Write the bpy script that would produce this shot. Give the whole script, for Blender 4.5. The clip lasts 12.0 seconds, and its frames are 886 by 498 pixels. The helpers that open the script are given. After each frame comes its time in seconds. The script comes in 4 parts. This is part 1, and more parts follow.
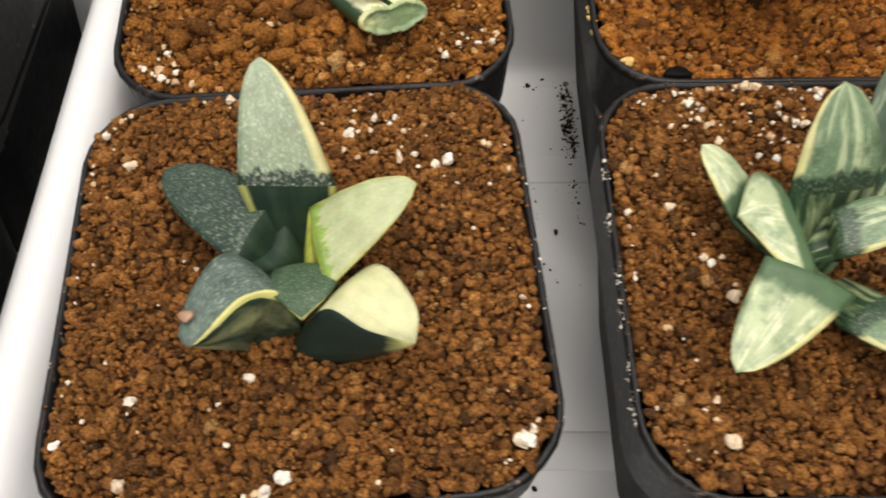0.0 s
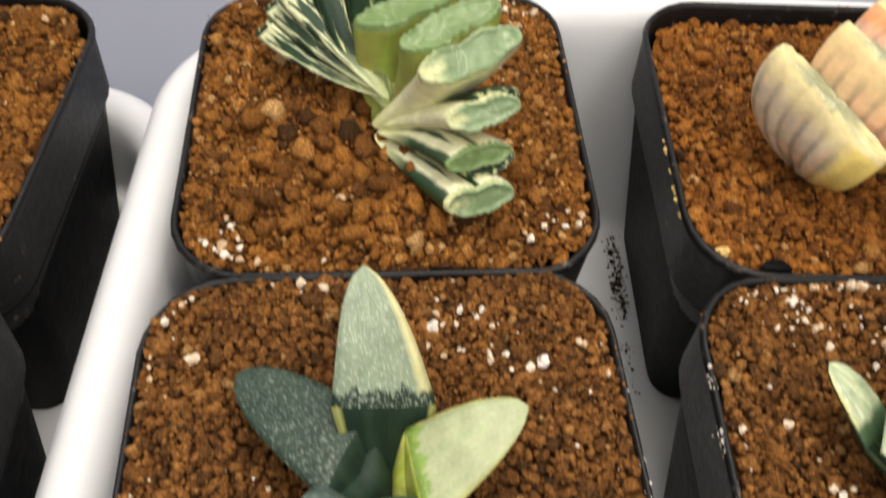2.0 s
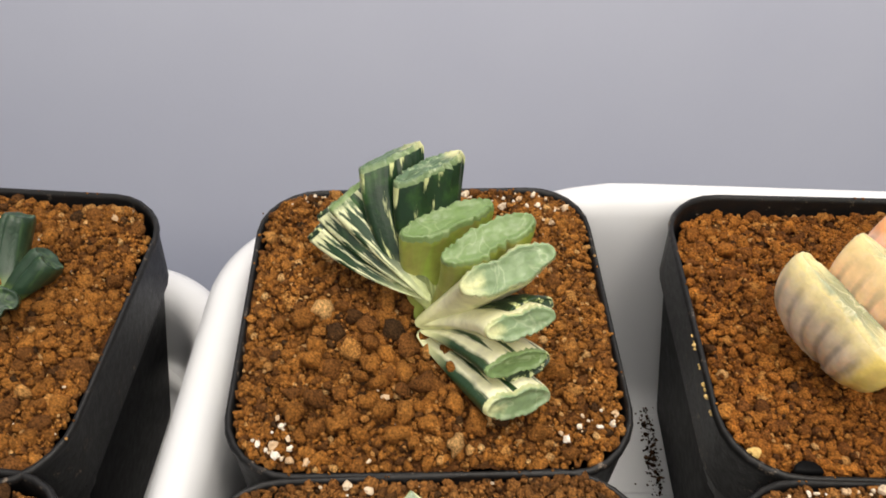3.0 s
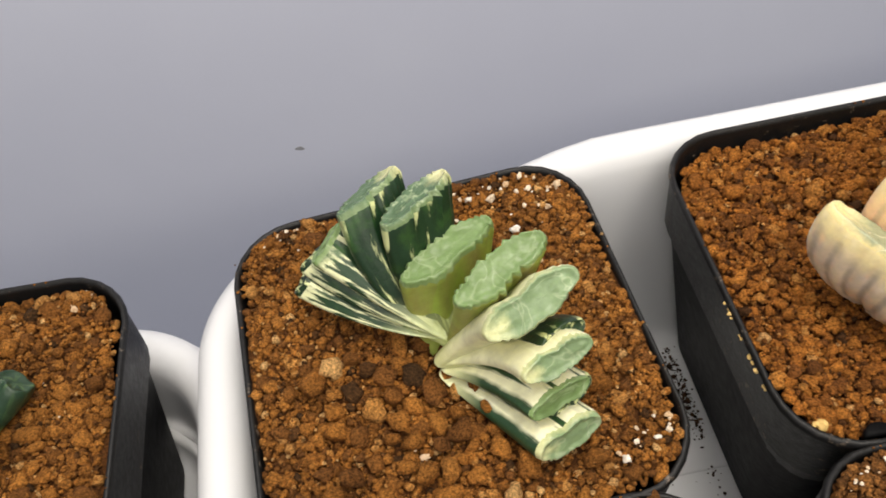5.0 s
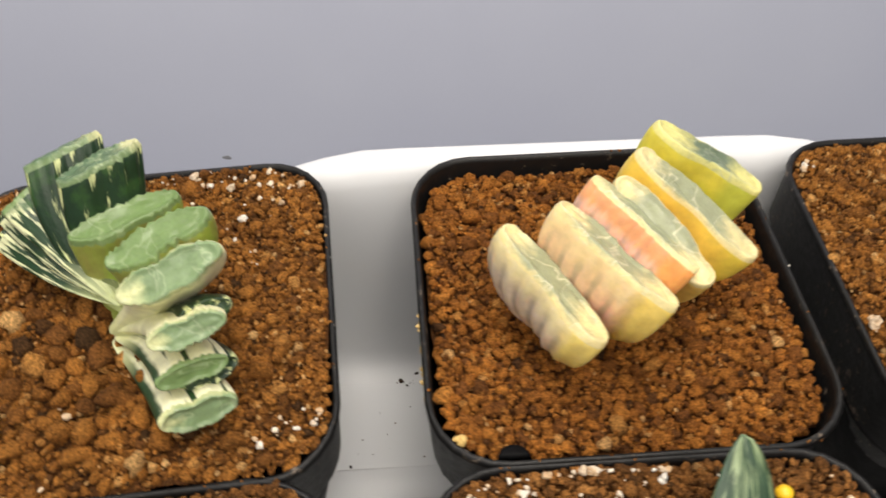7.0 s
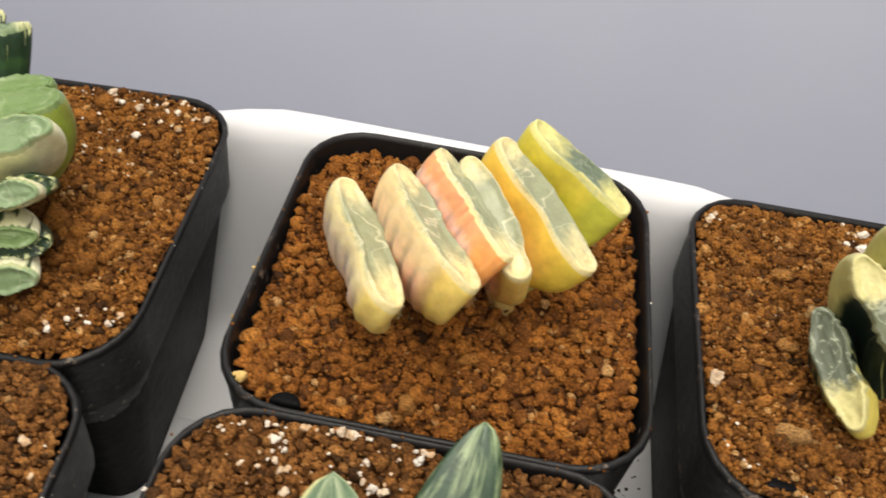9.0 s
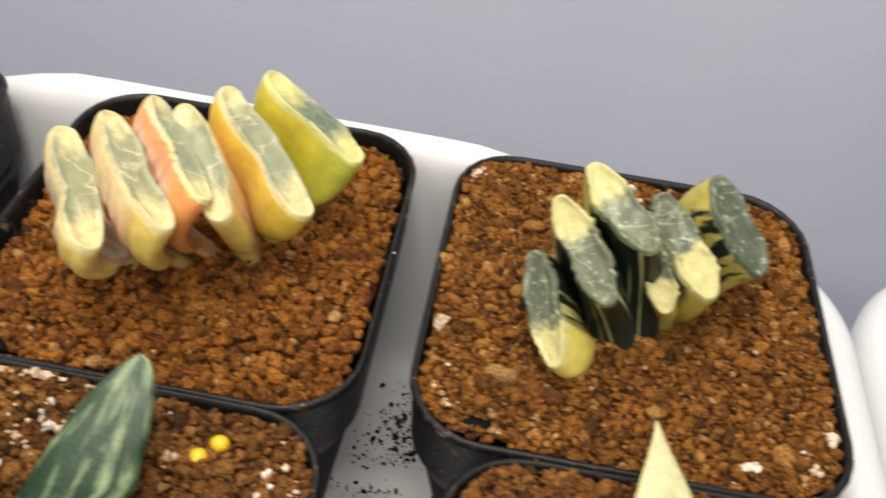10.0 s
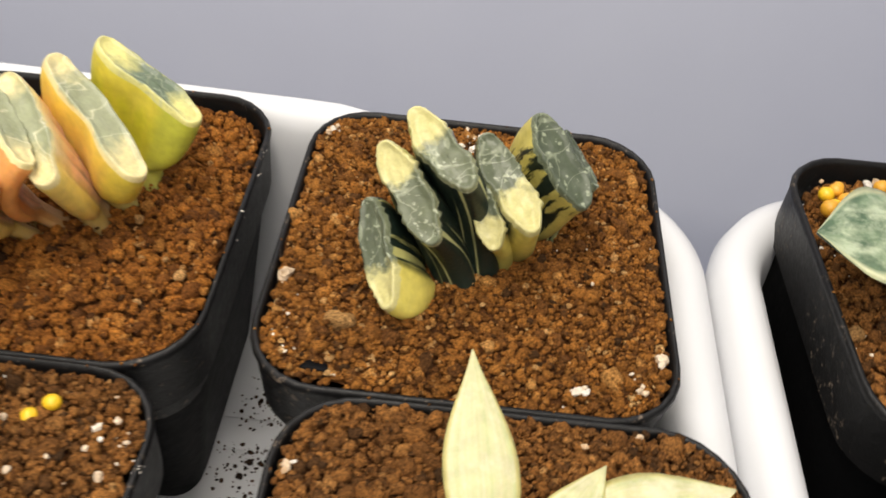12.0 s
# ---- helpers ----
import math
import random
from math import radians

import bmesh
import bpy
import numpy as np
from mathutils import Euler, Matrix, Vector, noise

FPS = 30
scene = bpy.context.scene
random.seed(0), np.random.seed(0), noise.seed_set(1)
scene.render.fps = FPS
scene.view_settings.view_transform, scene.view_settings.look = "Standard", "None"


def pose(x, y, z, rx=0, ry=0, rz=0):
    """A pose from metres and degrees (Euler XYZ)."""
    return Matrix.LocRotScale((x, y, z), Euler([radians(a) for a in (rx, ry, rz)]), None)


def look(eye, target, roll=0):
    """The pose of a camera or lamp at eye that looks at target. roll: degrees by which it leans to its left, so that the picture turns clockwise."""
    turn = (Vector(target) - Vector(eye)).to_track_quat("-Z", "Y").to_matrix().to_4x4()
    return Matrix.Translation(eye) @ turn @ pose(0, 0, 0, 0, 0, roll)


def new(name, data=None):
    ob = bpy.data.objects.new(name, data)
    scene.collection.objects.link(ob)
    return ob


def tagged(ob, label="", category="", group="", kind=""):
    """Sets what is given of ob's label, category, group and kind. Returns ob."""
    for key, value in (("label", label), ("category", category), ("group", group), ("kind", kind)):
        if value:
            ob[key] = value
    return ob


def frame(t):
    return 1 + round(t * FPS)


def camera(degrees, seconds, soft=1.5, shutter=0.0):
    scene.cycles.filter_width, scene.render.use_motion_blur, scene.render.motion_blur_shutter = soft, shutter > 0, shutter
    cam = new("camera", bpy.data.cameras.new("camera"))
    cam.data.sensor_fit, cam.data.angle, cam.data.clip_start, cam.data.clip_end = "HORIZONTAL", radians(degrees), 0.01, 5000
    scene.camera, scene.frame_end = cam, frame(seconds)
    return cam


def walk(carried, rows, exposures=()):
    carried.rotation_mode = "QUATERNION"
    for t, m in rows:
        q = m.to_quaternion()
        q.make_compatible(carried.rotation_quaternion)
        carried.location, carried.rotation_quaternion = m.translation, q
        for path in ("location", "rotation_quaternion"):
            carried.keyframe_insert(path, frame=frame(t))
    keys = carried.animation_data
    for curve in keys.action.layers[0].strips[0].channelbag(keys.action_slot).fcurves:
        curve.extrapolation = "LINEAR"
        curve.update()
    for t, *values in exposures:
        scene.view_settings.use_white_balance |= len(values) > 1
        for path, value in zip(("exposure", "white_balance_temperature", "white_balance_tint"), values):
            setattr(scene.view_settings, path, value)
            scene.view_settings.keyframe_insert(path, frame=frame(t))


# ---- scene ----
# Camera: seconds, place in metres, yaw, pitch and lean in degrees.
cam = camera(56.14, 12.0, soft=1.65, shutter=0.4)
PATH = [
    (0.0, 0.0006, 0.0003, 0.1910, 0.06, -59.81, -0.28),
    (0.5, -0.0108, 0.0031, 0.1879, -0.98, -60.13, 0.42),
    (1.0, -0.0119, 0.0043, 0.1876, -2.28, -60.50, 1.45),
    (1.5, -0.0148, 0.0096, 0.1858, -3.07, -58.99, 2.82),
    (2.0, -0.0168, 0.0195, 0.1899, -3.28, -53.48, 4.38),
    (2.5, -0.0206, 0.0227, 0.1982, -1.79, -48.95, 3.95),
    (3.0, -0.0190, 0.0244, 0.2045, 0.51, -45.35, 1.53),
    (4.8, -0.0252, 0.0506, 0.2083, -2.50, -52.16, -8.26),
    (5.0, -0.0249, 0.0515, 0.2090, -3.74, -52.98, -7.98),
    (5.5, -0.0211, 0.0516, 0.2114, -5.02, -53.16, -7.24),
    (6.0, -0.0088, 0.0479, 0.2060, -6.22, -52.38, -5.12),
    (6.5, 0.0059, 0.0439, 0.2032, -6.56, -51.27, -2.06),
    (7.0, 0.0230, 0.0368, 0.2033, -4.84, -49.63, 1.12),
    (7.5, 0.0398, 0.0297, 0.2032, -1.32, -48.28, 3.67),
    (9.3, 0.0743, 0.0279, 0.1921, 4.58, -45.57, 7.85),
    (9.5, 0.0837, 0.0281, 0.1924, 4.84, -45.57, 7.46),
    (10.0, 0.1089, 0.0281, 0.1921, 3.98, -45.58, 7.60),
    (10.5, 0.1300, 0.0280, 0.1894, 3.42, -45.36, 8.25),
    (11.0, 0.1372, 0.0316, 0.1870, 3.08, -45.77, 8.56),
    (11.5, 0.1394, 0.0335, 0.1839, 2.77, -46.30, 8.33),
    (12.0, 0.1309, 0.0249, 0.1922, 0.73, -46.58, 6.38),
]
walk(cam, [(t, pose(x, y, z, 90 + pitch, 0, yaw) @ pose(0, 0, 0, 0, 0, lean)) for t, x, y, z, yaw, pitch, lean in PATH])

# ---- light ----
world = bpy.data.worlds.new("room_air")
world.use_nodes = True
world.node_tree.nodes["Background"].inputs["Color"].default_value = (0.90, 0.91, 0.97, 1)
world.node_tree.nodes["Background"].inputs["Strength"].default_value = 0.34
scene.world = world
scene.view_settings.exposure = -0.03


def area_lamp(name, place, target, sx, sy, watts, colour):
    data = bpy.data.lights.new(name, "AREA")
    data.shape, data.size, data.size_y, data.energy, data.color = "RECTANGLE", sx, sy, watts, colour
    ob = new(name, data)
    ob.matrix_world = look(place, target)
    return ob


# three unseen grow tubes across the shelf; wall and front fill lamps are added
LAMP_TINT = (1.0, 0.918, 0.808)
area_lamp("grow_and_fill_light", (-0.16, 0.07, 0.55), (-0.10, 0.09, 0), 0.05, 0.46, 0.55, LAMP_TINT)
area_lamp("grow_and_fill_light", (0.060, 0.07, 0.55), (0.050, 0.09, 0), 0.05, 0.46, 1.80, LAMP_TINT)
area_lamp("grow_and_fill_light", (0.142, 0.07, 0.55), (0.130, 0.09, 0), 0.05, 0.46, 0.50, LAMP_TINT)
# added fill along the wall, to brighten the wall itself
area_lamp("grow_and_fill_light", (0.05, 0.30, 0.60), (0.05, 0.27, 0), 1.0, 0.05, 0.9, LAMP_TINT)
# added fill along the front, to brighten the tray's back wall and gaps
area_lamp("grow_and_fill_light", (0.05, -0.26, 0.52), (0.05, 0.10, 0.05), 1.0, 0.05, 2.1, LAMP_TINT)


# ---- materials ----
def material(name):
    m = bpy.data.materials.new(name)
    m.use_nodes = True
    nodes, links = m.node_tree.nodes, m.node_tree.links
    return m, nodes, links, nodes["Principled BSDF"]


def node(nodes, kind, **values):
    n = nodes.new(kind)
    for k, v in values.items():
        if k in n.inputs:
            n.inputs[k].default_value = v
    return n


def ramp(nodes, stops):
    n = nodes.new("ShaderNodeValToRGB")
    r = n.color_ramp
    while len(r.elements) < len(stops):
        r.elements.new(0.5)
    for e, (p, c) in zip(r.elements, stops):
        e.position, e.color = p, (*c, 1)
    return n


def mixed(nodes, links, fac, a, b, blend="MIX"):
    n = nodes.new("ShaderNodeMix")
    n.data_type, n.blend_type = "RGBA", blend
    for slot, v in ((0, fac), (6, a), (7, b)):
        if hasattr(v, "is_output"):
            links.new(v, n.inputs[slot])
        elif slot == 0:
            n.inputs[0].default_value = v
        else:
            n.inputs[slot].default_value = (*v, 1)
    return n.outputs[2]


def maths(nodes, links, op, a, b=0.0, c=None):
    n = nodes.new("ShaderNodeMath")
    n.operation = op
    for i, v in enumerate((a, b) if c is None else (a, b, c)):
        if hasattr(v, "is_output"):
            links.new(v, n.inputs[i])
        else:
            n.inputs[i].default_value = v
    return n.outputs[0]


def bumped(nodes, links, shader, height, strength, distance):
    b = nodes.new("ShaderNodeBump")
    b.inputs["Strength"].default_value, b.inputs["Distance"].default_value = strength, distance
    links.new(height, b.inputs["Height"])
    links.new(b.outputs[0], shader.inputs["Normal"])


def object_coords(nodes):
    return nodes.new("ShaderNodeTexCoord").outputs["Object"]


def noise_of(nodes, links, vector, scale, detail=4.0, rough=0.55, distort=0.0):
    n = node(nodes, "ShaderNodeTexNoise", Scale=scale, Detail=detail, Roughness=rough, Distortion=distort)
    links.new(vector, n.inputs["Vector"])
    return n.outputs["Fac"]


def soil_material(name, shades):
    """Baked clay granules: each one a shade of its own, with a dusty grain."""
    m, nodes, links, sh = material(name)
    geo = nodes.new("ShaderNodeNewGeometry")
    col = ramp(nodes, shades)
    links.new(geo.outputs["Random Per Island"], col.inputs[0])
    xyz = object_coords(nodes)
    fine = noise_of(nodes, links, xyz, 2300, 5, 0.75)
    blot = noise_of(nodes, links, xyz, 150, 3)
    grain = ramp(nodes, [(0.32, (0.13, 0.11, 0.10)), (0.50, (0.92, 0.92, 0.92)), (0.68, (1.95, 1.90, 1.80))])
    links.new(fine, grain.inputs[0])
    c = mixed(nodes, links, 1.0, col.outputs[0], grain.outputs[0], "MULTIPLY")
    patch = ramp(nodes, [(0.3, (0.72, 0.70, 0.70)), (0.7, (1.2, 1.16, 1.08))])
    links.new(blot, patch.inputs[0])
    c = mixed(nodes, links, 1.0, c, patch.outputs[0], "MULTIPLY")
    links.new(c, sh.inputs["Base Color"])
    sh.inputs["Roughness"].default_value = 0.95
    sh.inputs["Specular IOR Level"].default_value = 0.15
    bumped(nodes, links, sh, fine, 1.0, 0.0008)
    return m


CLAY = [(0.0, (0.062, 0.029, 0.011)), (0.08, (0.180, 0.068, 0.017)), (0.5, (0.344, 0.130, 0.024)), (0.88, (0.441, 0.176, 0.033)), (0.97, (0.470, 0.220, 0.055)), (1.0, (0.644, 0.383, 0.156))]
CLAY_DARK = [(0.0, (0.069, 0.036, 0.015)), (0.12, (0.155, 0.070, 0.022)), (0.5, (0.273, 0.117, 0.031)), (0.90, (0.378, 0.170, 0.047)), (0.985, (0.424, 0.207, 0.064)), (1.0, (0.481, 0.287, 0.114))]
CLAY_DUST = [(0.0, (0.057, 0.030, 0.012)), (0.08, (0.166, 0.069, 0.019)), (0.5, (0.323, 0.133, 0.027)), (0.86, (0.418, 0.179, 0.038)), (0.95, (0.527, 0.267, 0.078)), (1.0, (0.688, 0.437, 0.187))]
# bed painted darker than the granules, for the shade in their gaps
CLAY_BED_SHADED = [(0.0, (0.105, 0.042, 0.012)), (1.0, (0.130, 0.052, 0.015))]
soil_orange = soil_material("akadama_orange", CLAY)
soil_brown = soil_material("akadama_brown", CLAY_DARK)
soil_dusty = soil_material("akadama_dusty", CLAY_DUST)
soil_bed_shaded = soil_material("soil_bed_shaded", CLAY_BED_SHADED)


def perlite_material():
    m, nodes, links, sh = material("perlite")
    xyz = object_coords(nodes)
    f = noise_of(nodes, links, xyz, 900, 5, 0.7)
    c = ramp(nodes, [(0.3, (0.55, 0.47, 0.38)), (0.55, (0.82, 0.78, 0.70)), (0.8, (0.9, 0.88, 0.84))])
    links.new(f, c.inputs[0])
    geo = nodes.new("ShaderNodeNewGeometry")
    dirt = ramp(nodes, [(0.0, (0.72, 0.50, 0.30)), (0.5, (0.95, 0.84, 0.70)), (1.0, (1, 1, 1))])
    links.new(geo.outputs["Random Per Island"], dirt.inputs[0])
    links.new(mixed(nodes, links, 1.0, c.outputs[0], dirt.outputs[0], "MULTIPLY"), sh.inputs["Base Color"])
    sh.inputs["Roughness"].default_value = 0.9
    bumped(nodes, links, sh, f, 0.8, 0.0006)
    return m


perlite = perlite_material()


def plastic(name, colour, rough, dust, dust_amount, bump=0.25, gloss=0.5):
    m, nodes, links, sh = material(name)
    xyz = object_coords(nodes)
    big = noise_of(nodes, links, xyz, 40, 5, 0.65)
    fine = noise_of(nodes, links, xyz, 420, 4, 0.6)
    r = ramp(nodes, [(0.5, (0, 0, 0)), (0.78, (dust_amount,) * 3)])
    links.new(big, r.inputs[0])
    links.new(mixed(nodes, links, r.outputs[0], colour, dust), sh.inputs["Base Color"])
    links.new(maths(nodes, links, "MULTIPLY_ADD", fine, 0.25, rough - 0.1), sh.inputs["Roughness"])
    sh.inputs["Specular IOR Level"].default_value = gloss
    bumped(nodes, links, sh, fine, bump, 0.0004)
    return m


black_plastic = plastic("black_pot_plastic", (0.0040, 0.0040, 0.0044), 0.52, (0.012, 0.011, 0.010), 0.5, gloss=0.06)


def worn_material():
    """Black plastic with soil dust and a pale crust in flecks."""
    m, nodes, links, sh = material("worn_pot_rim")
    xyz = object_coords(nodes)
    big = noise_of(nodes, links, xyz, 55, 3, 0.6)
    fine = noise_of(nodes, links, xyz, 620, 4, 0.7)
    flecks = maths(nodes, links, "MULTIPLY_ADD", big, 0.55, fine)
    r = ramp(nodes, [(0.90, (0, 0, 0)), (1.0, (0.6, 0.6, 0.6))])
    links.new(flecks, r.inputs[0])
    c = mixed(nodes, links, r.outputs[0], (0.007, 0.0068, 0.007), (0.26, 0.20, 0.15))
    links.new(c, sh.inputs["Base Color"])
    links.new(maths(nodes, links, "MULTIPLY_ADD", fine, 0.35, 0.28), sh.inputs["Roughness"])
    sh.inputs["Specular IOR Level"].default_value = 0.3
    bumped(nodes, links, sh, fine, 0.35, 0.0004)
    return m


worn_plastic = worn_material()
white_plastic = plastic("white_tray_plastic", (0.665, 0.675, 0.695), 0.42, (0.72, 0.70, 0.66), 0.25, 0.06, gloss=0.3)


def wall_material():
    m, nodes, links, sh = material("painted_wall")
    xyz = object_coords(nodes)
    f = noise_of(nodes, links, xyz, 6, 3)
    g = noise_of(nodes, links, xyz, 160, 4)
    c = ramp(nodes, [(0.3, (0.655, 0.675, 0.775)), (0.7, (0.70, 0.72, 0.81))])
    links.new(f, c.inputs[0])
    links.new(c.outputs[0], sh.inputs["Base Color"])
    sh.inputs["Roughness"].default_value = 0.55
    bumped(nodes, links, sh, g, 0.1, 0.001)
    return m


wall_paint = wall_material()


# ---- shared builders ----
def mesh_of(name, verts, faces, smooth=True):
    me = bpy.data.meshes.new(name)
    me.from_pydata([tuple(v) for v in verts], [], [tuple(f) for f in faces])
    me.update()
    if smooth:
        me.polygons.foreach_set("use_smooth", [True] * len(me.polygons))
    return me


def part(name, me, mats, parent, label=""):
    ob = new(name, me)
    for m in (mats if isinstance(mats, (list, tuple)) else [mats]):
        me.materials.append(m)
    ob.parent = parent
    return tagged(ob, label=label)


def thing(name, place, label, category, group="", kind="", turn=0.0):
    ob = new(name)
    ob.empty_display_size = 0.01
    ob.matrix_world = pose(*place, 0, 0, turn)
    return tagged(ob, label=label, category=category, group=group, kind=kind)


def rounded_square(hx, hy, r, n=7):
    """Points of a rectangle's outline with round corners, anticlockwise."""
    pts = []
    for k, (sx, sy) in enumerate(((1, 1), (-1, 1), (-1, -1), (1, -1))):
        for i in range(n):
            a = radians(90 * k + 90 * i / (n - 1))
            pts.append((sx * (hx - r) + r * math.cos(a), sy * (hy - r) + r * math.sin(a)))
    return pts


def loft(rings, closed=False, cap_first=False, cap_last=False):
    """Vertices and faces of a skin over rings with equally many points."""
    n = len(rings[0])
    verts = [p for ring in rings for p in ring]
    faces = []
    for k in range(len(rings) - (0 if closed else 1)):
        a, b = k * n, ((k + 1) % len(rings)) * n
        for i in range(n):
            j = (i + 1) % n
            faces.append((a + i, a + j, b + j, b + i))
    if cap_first:
        faces.append(tuple(reversed(range(n))))
    if cap_last:
        faces.append(tuple(range((len(rings) - 1) * n, len(rings) * n)))
    return verts, faces


# ---- pots ----
RIM, FLOOR = 0.0875, 0.0268
HALF = 0.0338


def pot(x, y, turn, label, group="square pots in the trays", half=HALF, rim=RIM, taper=0.0095):
    """A square nursery pot with a collar below its rim and a taper to its foot."""
    ob = thing("plant_pot", (x, y, FLOOR), label, "plant pot", group=group, turn=turn)
    h = rim - FLOOR
    wall = [(half - taper, 0.0, 0.006), (half - taper + 0.0007, 0.002, 0.0075), (half - 0.0022, h - 0.0165, 0.0105), (half - 0.0020, h - 0.0150, 0.0106),
            (half - 0.0008, h - 0.0142, 0.0112), (half - 0.0002, h - 0.0020, 0.0118), (half + 0.0002, h - 0.0008, 0.012), (half - 0.0001, h, 0.012),
            (half - 0.0007, h + 0.0001, 0.0116), (half - 0.0010, h - 0.0012, 0.0113), (half - 0.0024, h - 0.018, 0.0102), (half - taper - 0.0007, 0.002, 0.006)]
    rings = [[(px, py, z) for px, py in rounded_square(s, s, r)] for s, z, r in wall]
    for ring in rings:
        for i, (px, py, z) in enumerate(ring):
            w = 0.0006 * noise.noise((px * 60 + x * 90, py * 60 + y * 90, z * 25))
            ring[i] = (px * (1 + w / half), py * (1 + w / half), z)
    part("pot_wall", mesh_of("pot_wall", *loft(rings[:5])), black_plastic, ob)
    part("pot_rim", mesh_of("pot_rim", *loft(rings[4:])), worn_plastic, ob)
    foot = [[(px, py, z) for px, py in rounded_square(half - taper - 0.0007, half - taper - 0.0007, 0.006)] for z in (0.0015, 0.0028)]
    part("pot_base", mesh_of("pot_base", *loft(foot, cap_first=True, cap_last=True), smooth=False), black_plastic, ob)
    return ob


# ---- soil ----
def ball(level):
    bm = bmesh.new()
    bmesh.ops.create_icosphere(bm, subdivisions=level, radius=1.0)
    v = np.array([q.co[:] for q in bm.verts])
    f = np.array([[q.index for q in p.verts] for p in bm.faces])
    bm.free()
    return v, f


def chip(level, rng, planes):
    """A crumb: a ball broken off along a few planes."""
    v, f = ball(level)
    reach = np.full(len(v), 1.12)
    for _ in range(planes):
        n = rng.normal(size=3)
        n /= np.linalg.norm(n)
        d = v @ n
        reach = np.where(d > 0.05, np.minimum(reach, rng.uniform(0.55, 0.9) / np.maximum(d, 0.05)), reach)
    return v * reach[:, None] * (1 + 0.10 * rng.uniform(-1, 1, (len(v), 1))), f


CHIP_RNG = np.random.default_rng(77)
BALLS = [[chip(1, CHIP_RNG, 5) for _ in range(10)], [chip(2, CHIP_RNG, 9) for _ in range(16)]]


def lumps_mesh(name, centres, radii, rng, levels, rough=0.05, flat=0.9, smooth_faces=True):
    """Irregular grains joined into one mesh."""
    vs, fs, at = [], [], 0
    for c, r, lv in zip(centres, radii, levels):
        v, f = BALLS[lv][rng.integers(len(BALLS[lv]))]
        q = rng.normal(size=(3, 3))
        q, _ = np.linalg.qr(q)
        k = rng.uniform(0.75, 1.25, 3)
        w = v * (1 + rough * rng.uniform(-1, 1, (len(v), 1))) * k
        w = (w @ q.T) * r
        w[:, 2] *= flat
        vs.append(w + c)
        fs.append(f + at)
        at += len(v)
    V, F = np.concatenate(vs), np.concatenate(fs)
    me = bpy.data.meshes.new(name)
    me.vertices.add(len(V))
    me.vertices.foreach_set("co", V.ravel())
    me.loops.add(F.size)
    me.loops.foreach_set("vertex_index", F.ravel().astype(np.int32))
    me.polygons.add(len(F))
    me.polygons.foreach_set("loop_start", np.arange(0, F.size, 3, dtype=np.int32))
    me.polygons.foreach_set("use_smooth", np.full(len(F), smooth_faces, dtype=bool))
    me.update(calc_edges=True)
    me.validate()
    return me


def scatter(rng, half, sizes, corner=0.0105):
    """Places of grains of the given radii on a round-cornered square, the large first, with little overlap."""
    cell, grid, out = 0.004, {}, []
    for r in sorted(sizes, reverse=True):
        for _ in range(9):
            x, y = rng.uniform(-half, half, 2)
            ax, ay = abs(x) - (half - corner), abs(y) - (half - corner)
            if ax > 0 and ay > 0 and math.hypot(ax, ay) > corner:
                continue
            key = (int(math.floor(x / cell)), int(math.floor(y / cell)))
            if all((x - q[0]) ** 2 + (y - q[1]) ** 2 > (0.74 * (r + q[2])) ** 2 for i in (-1, 0, 1) for j in (-1, 0, 1) for q in grid.get((key[0] + i, key[1] + j), ())):
                grid.setdefault(key, []).append((x, y, r))
                out.append((x, y, r))
                break
    return out


def inside(px, py, half, corner=0.0112):
    """The nearest place within a round-cornered square."""
    px, py = max(-half, min(half, px)), max(-half, min(half, py))
    ax, ay = abs(px) - (half - corner), abs(py) - (half - corner)
    far = math.hypot(ax, ay)
    if ax > 0 and ay > 0 and far > corner:
        px = math.copysign(half - corner + ax * corner / far, px)
        py = math.copysign(half - corner + ay * corner / far, py)
    return px, py


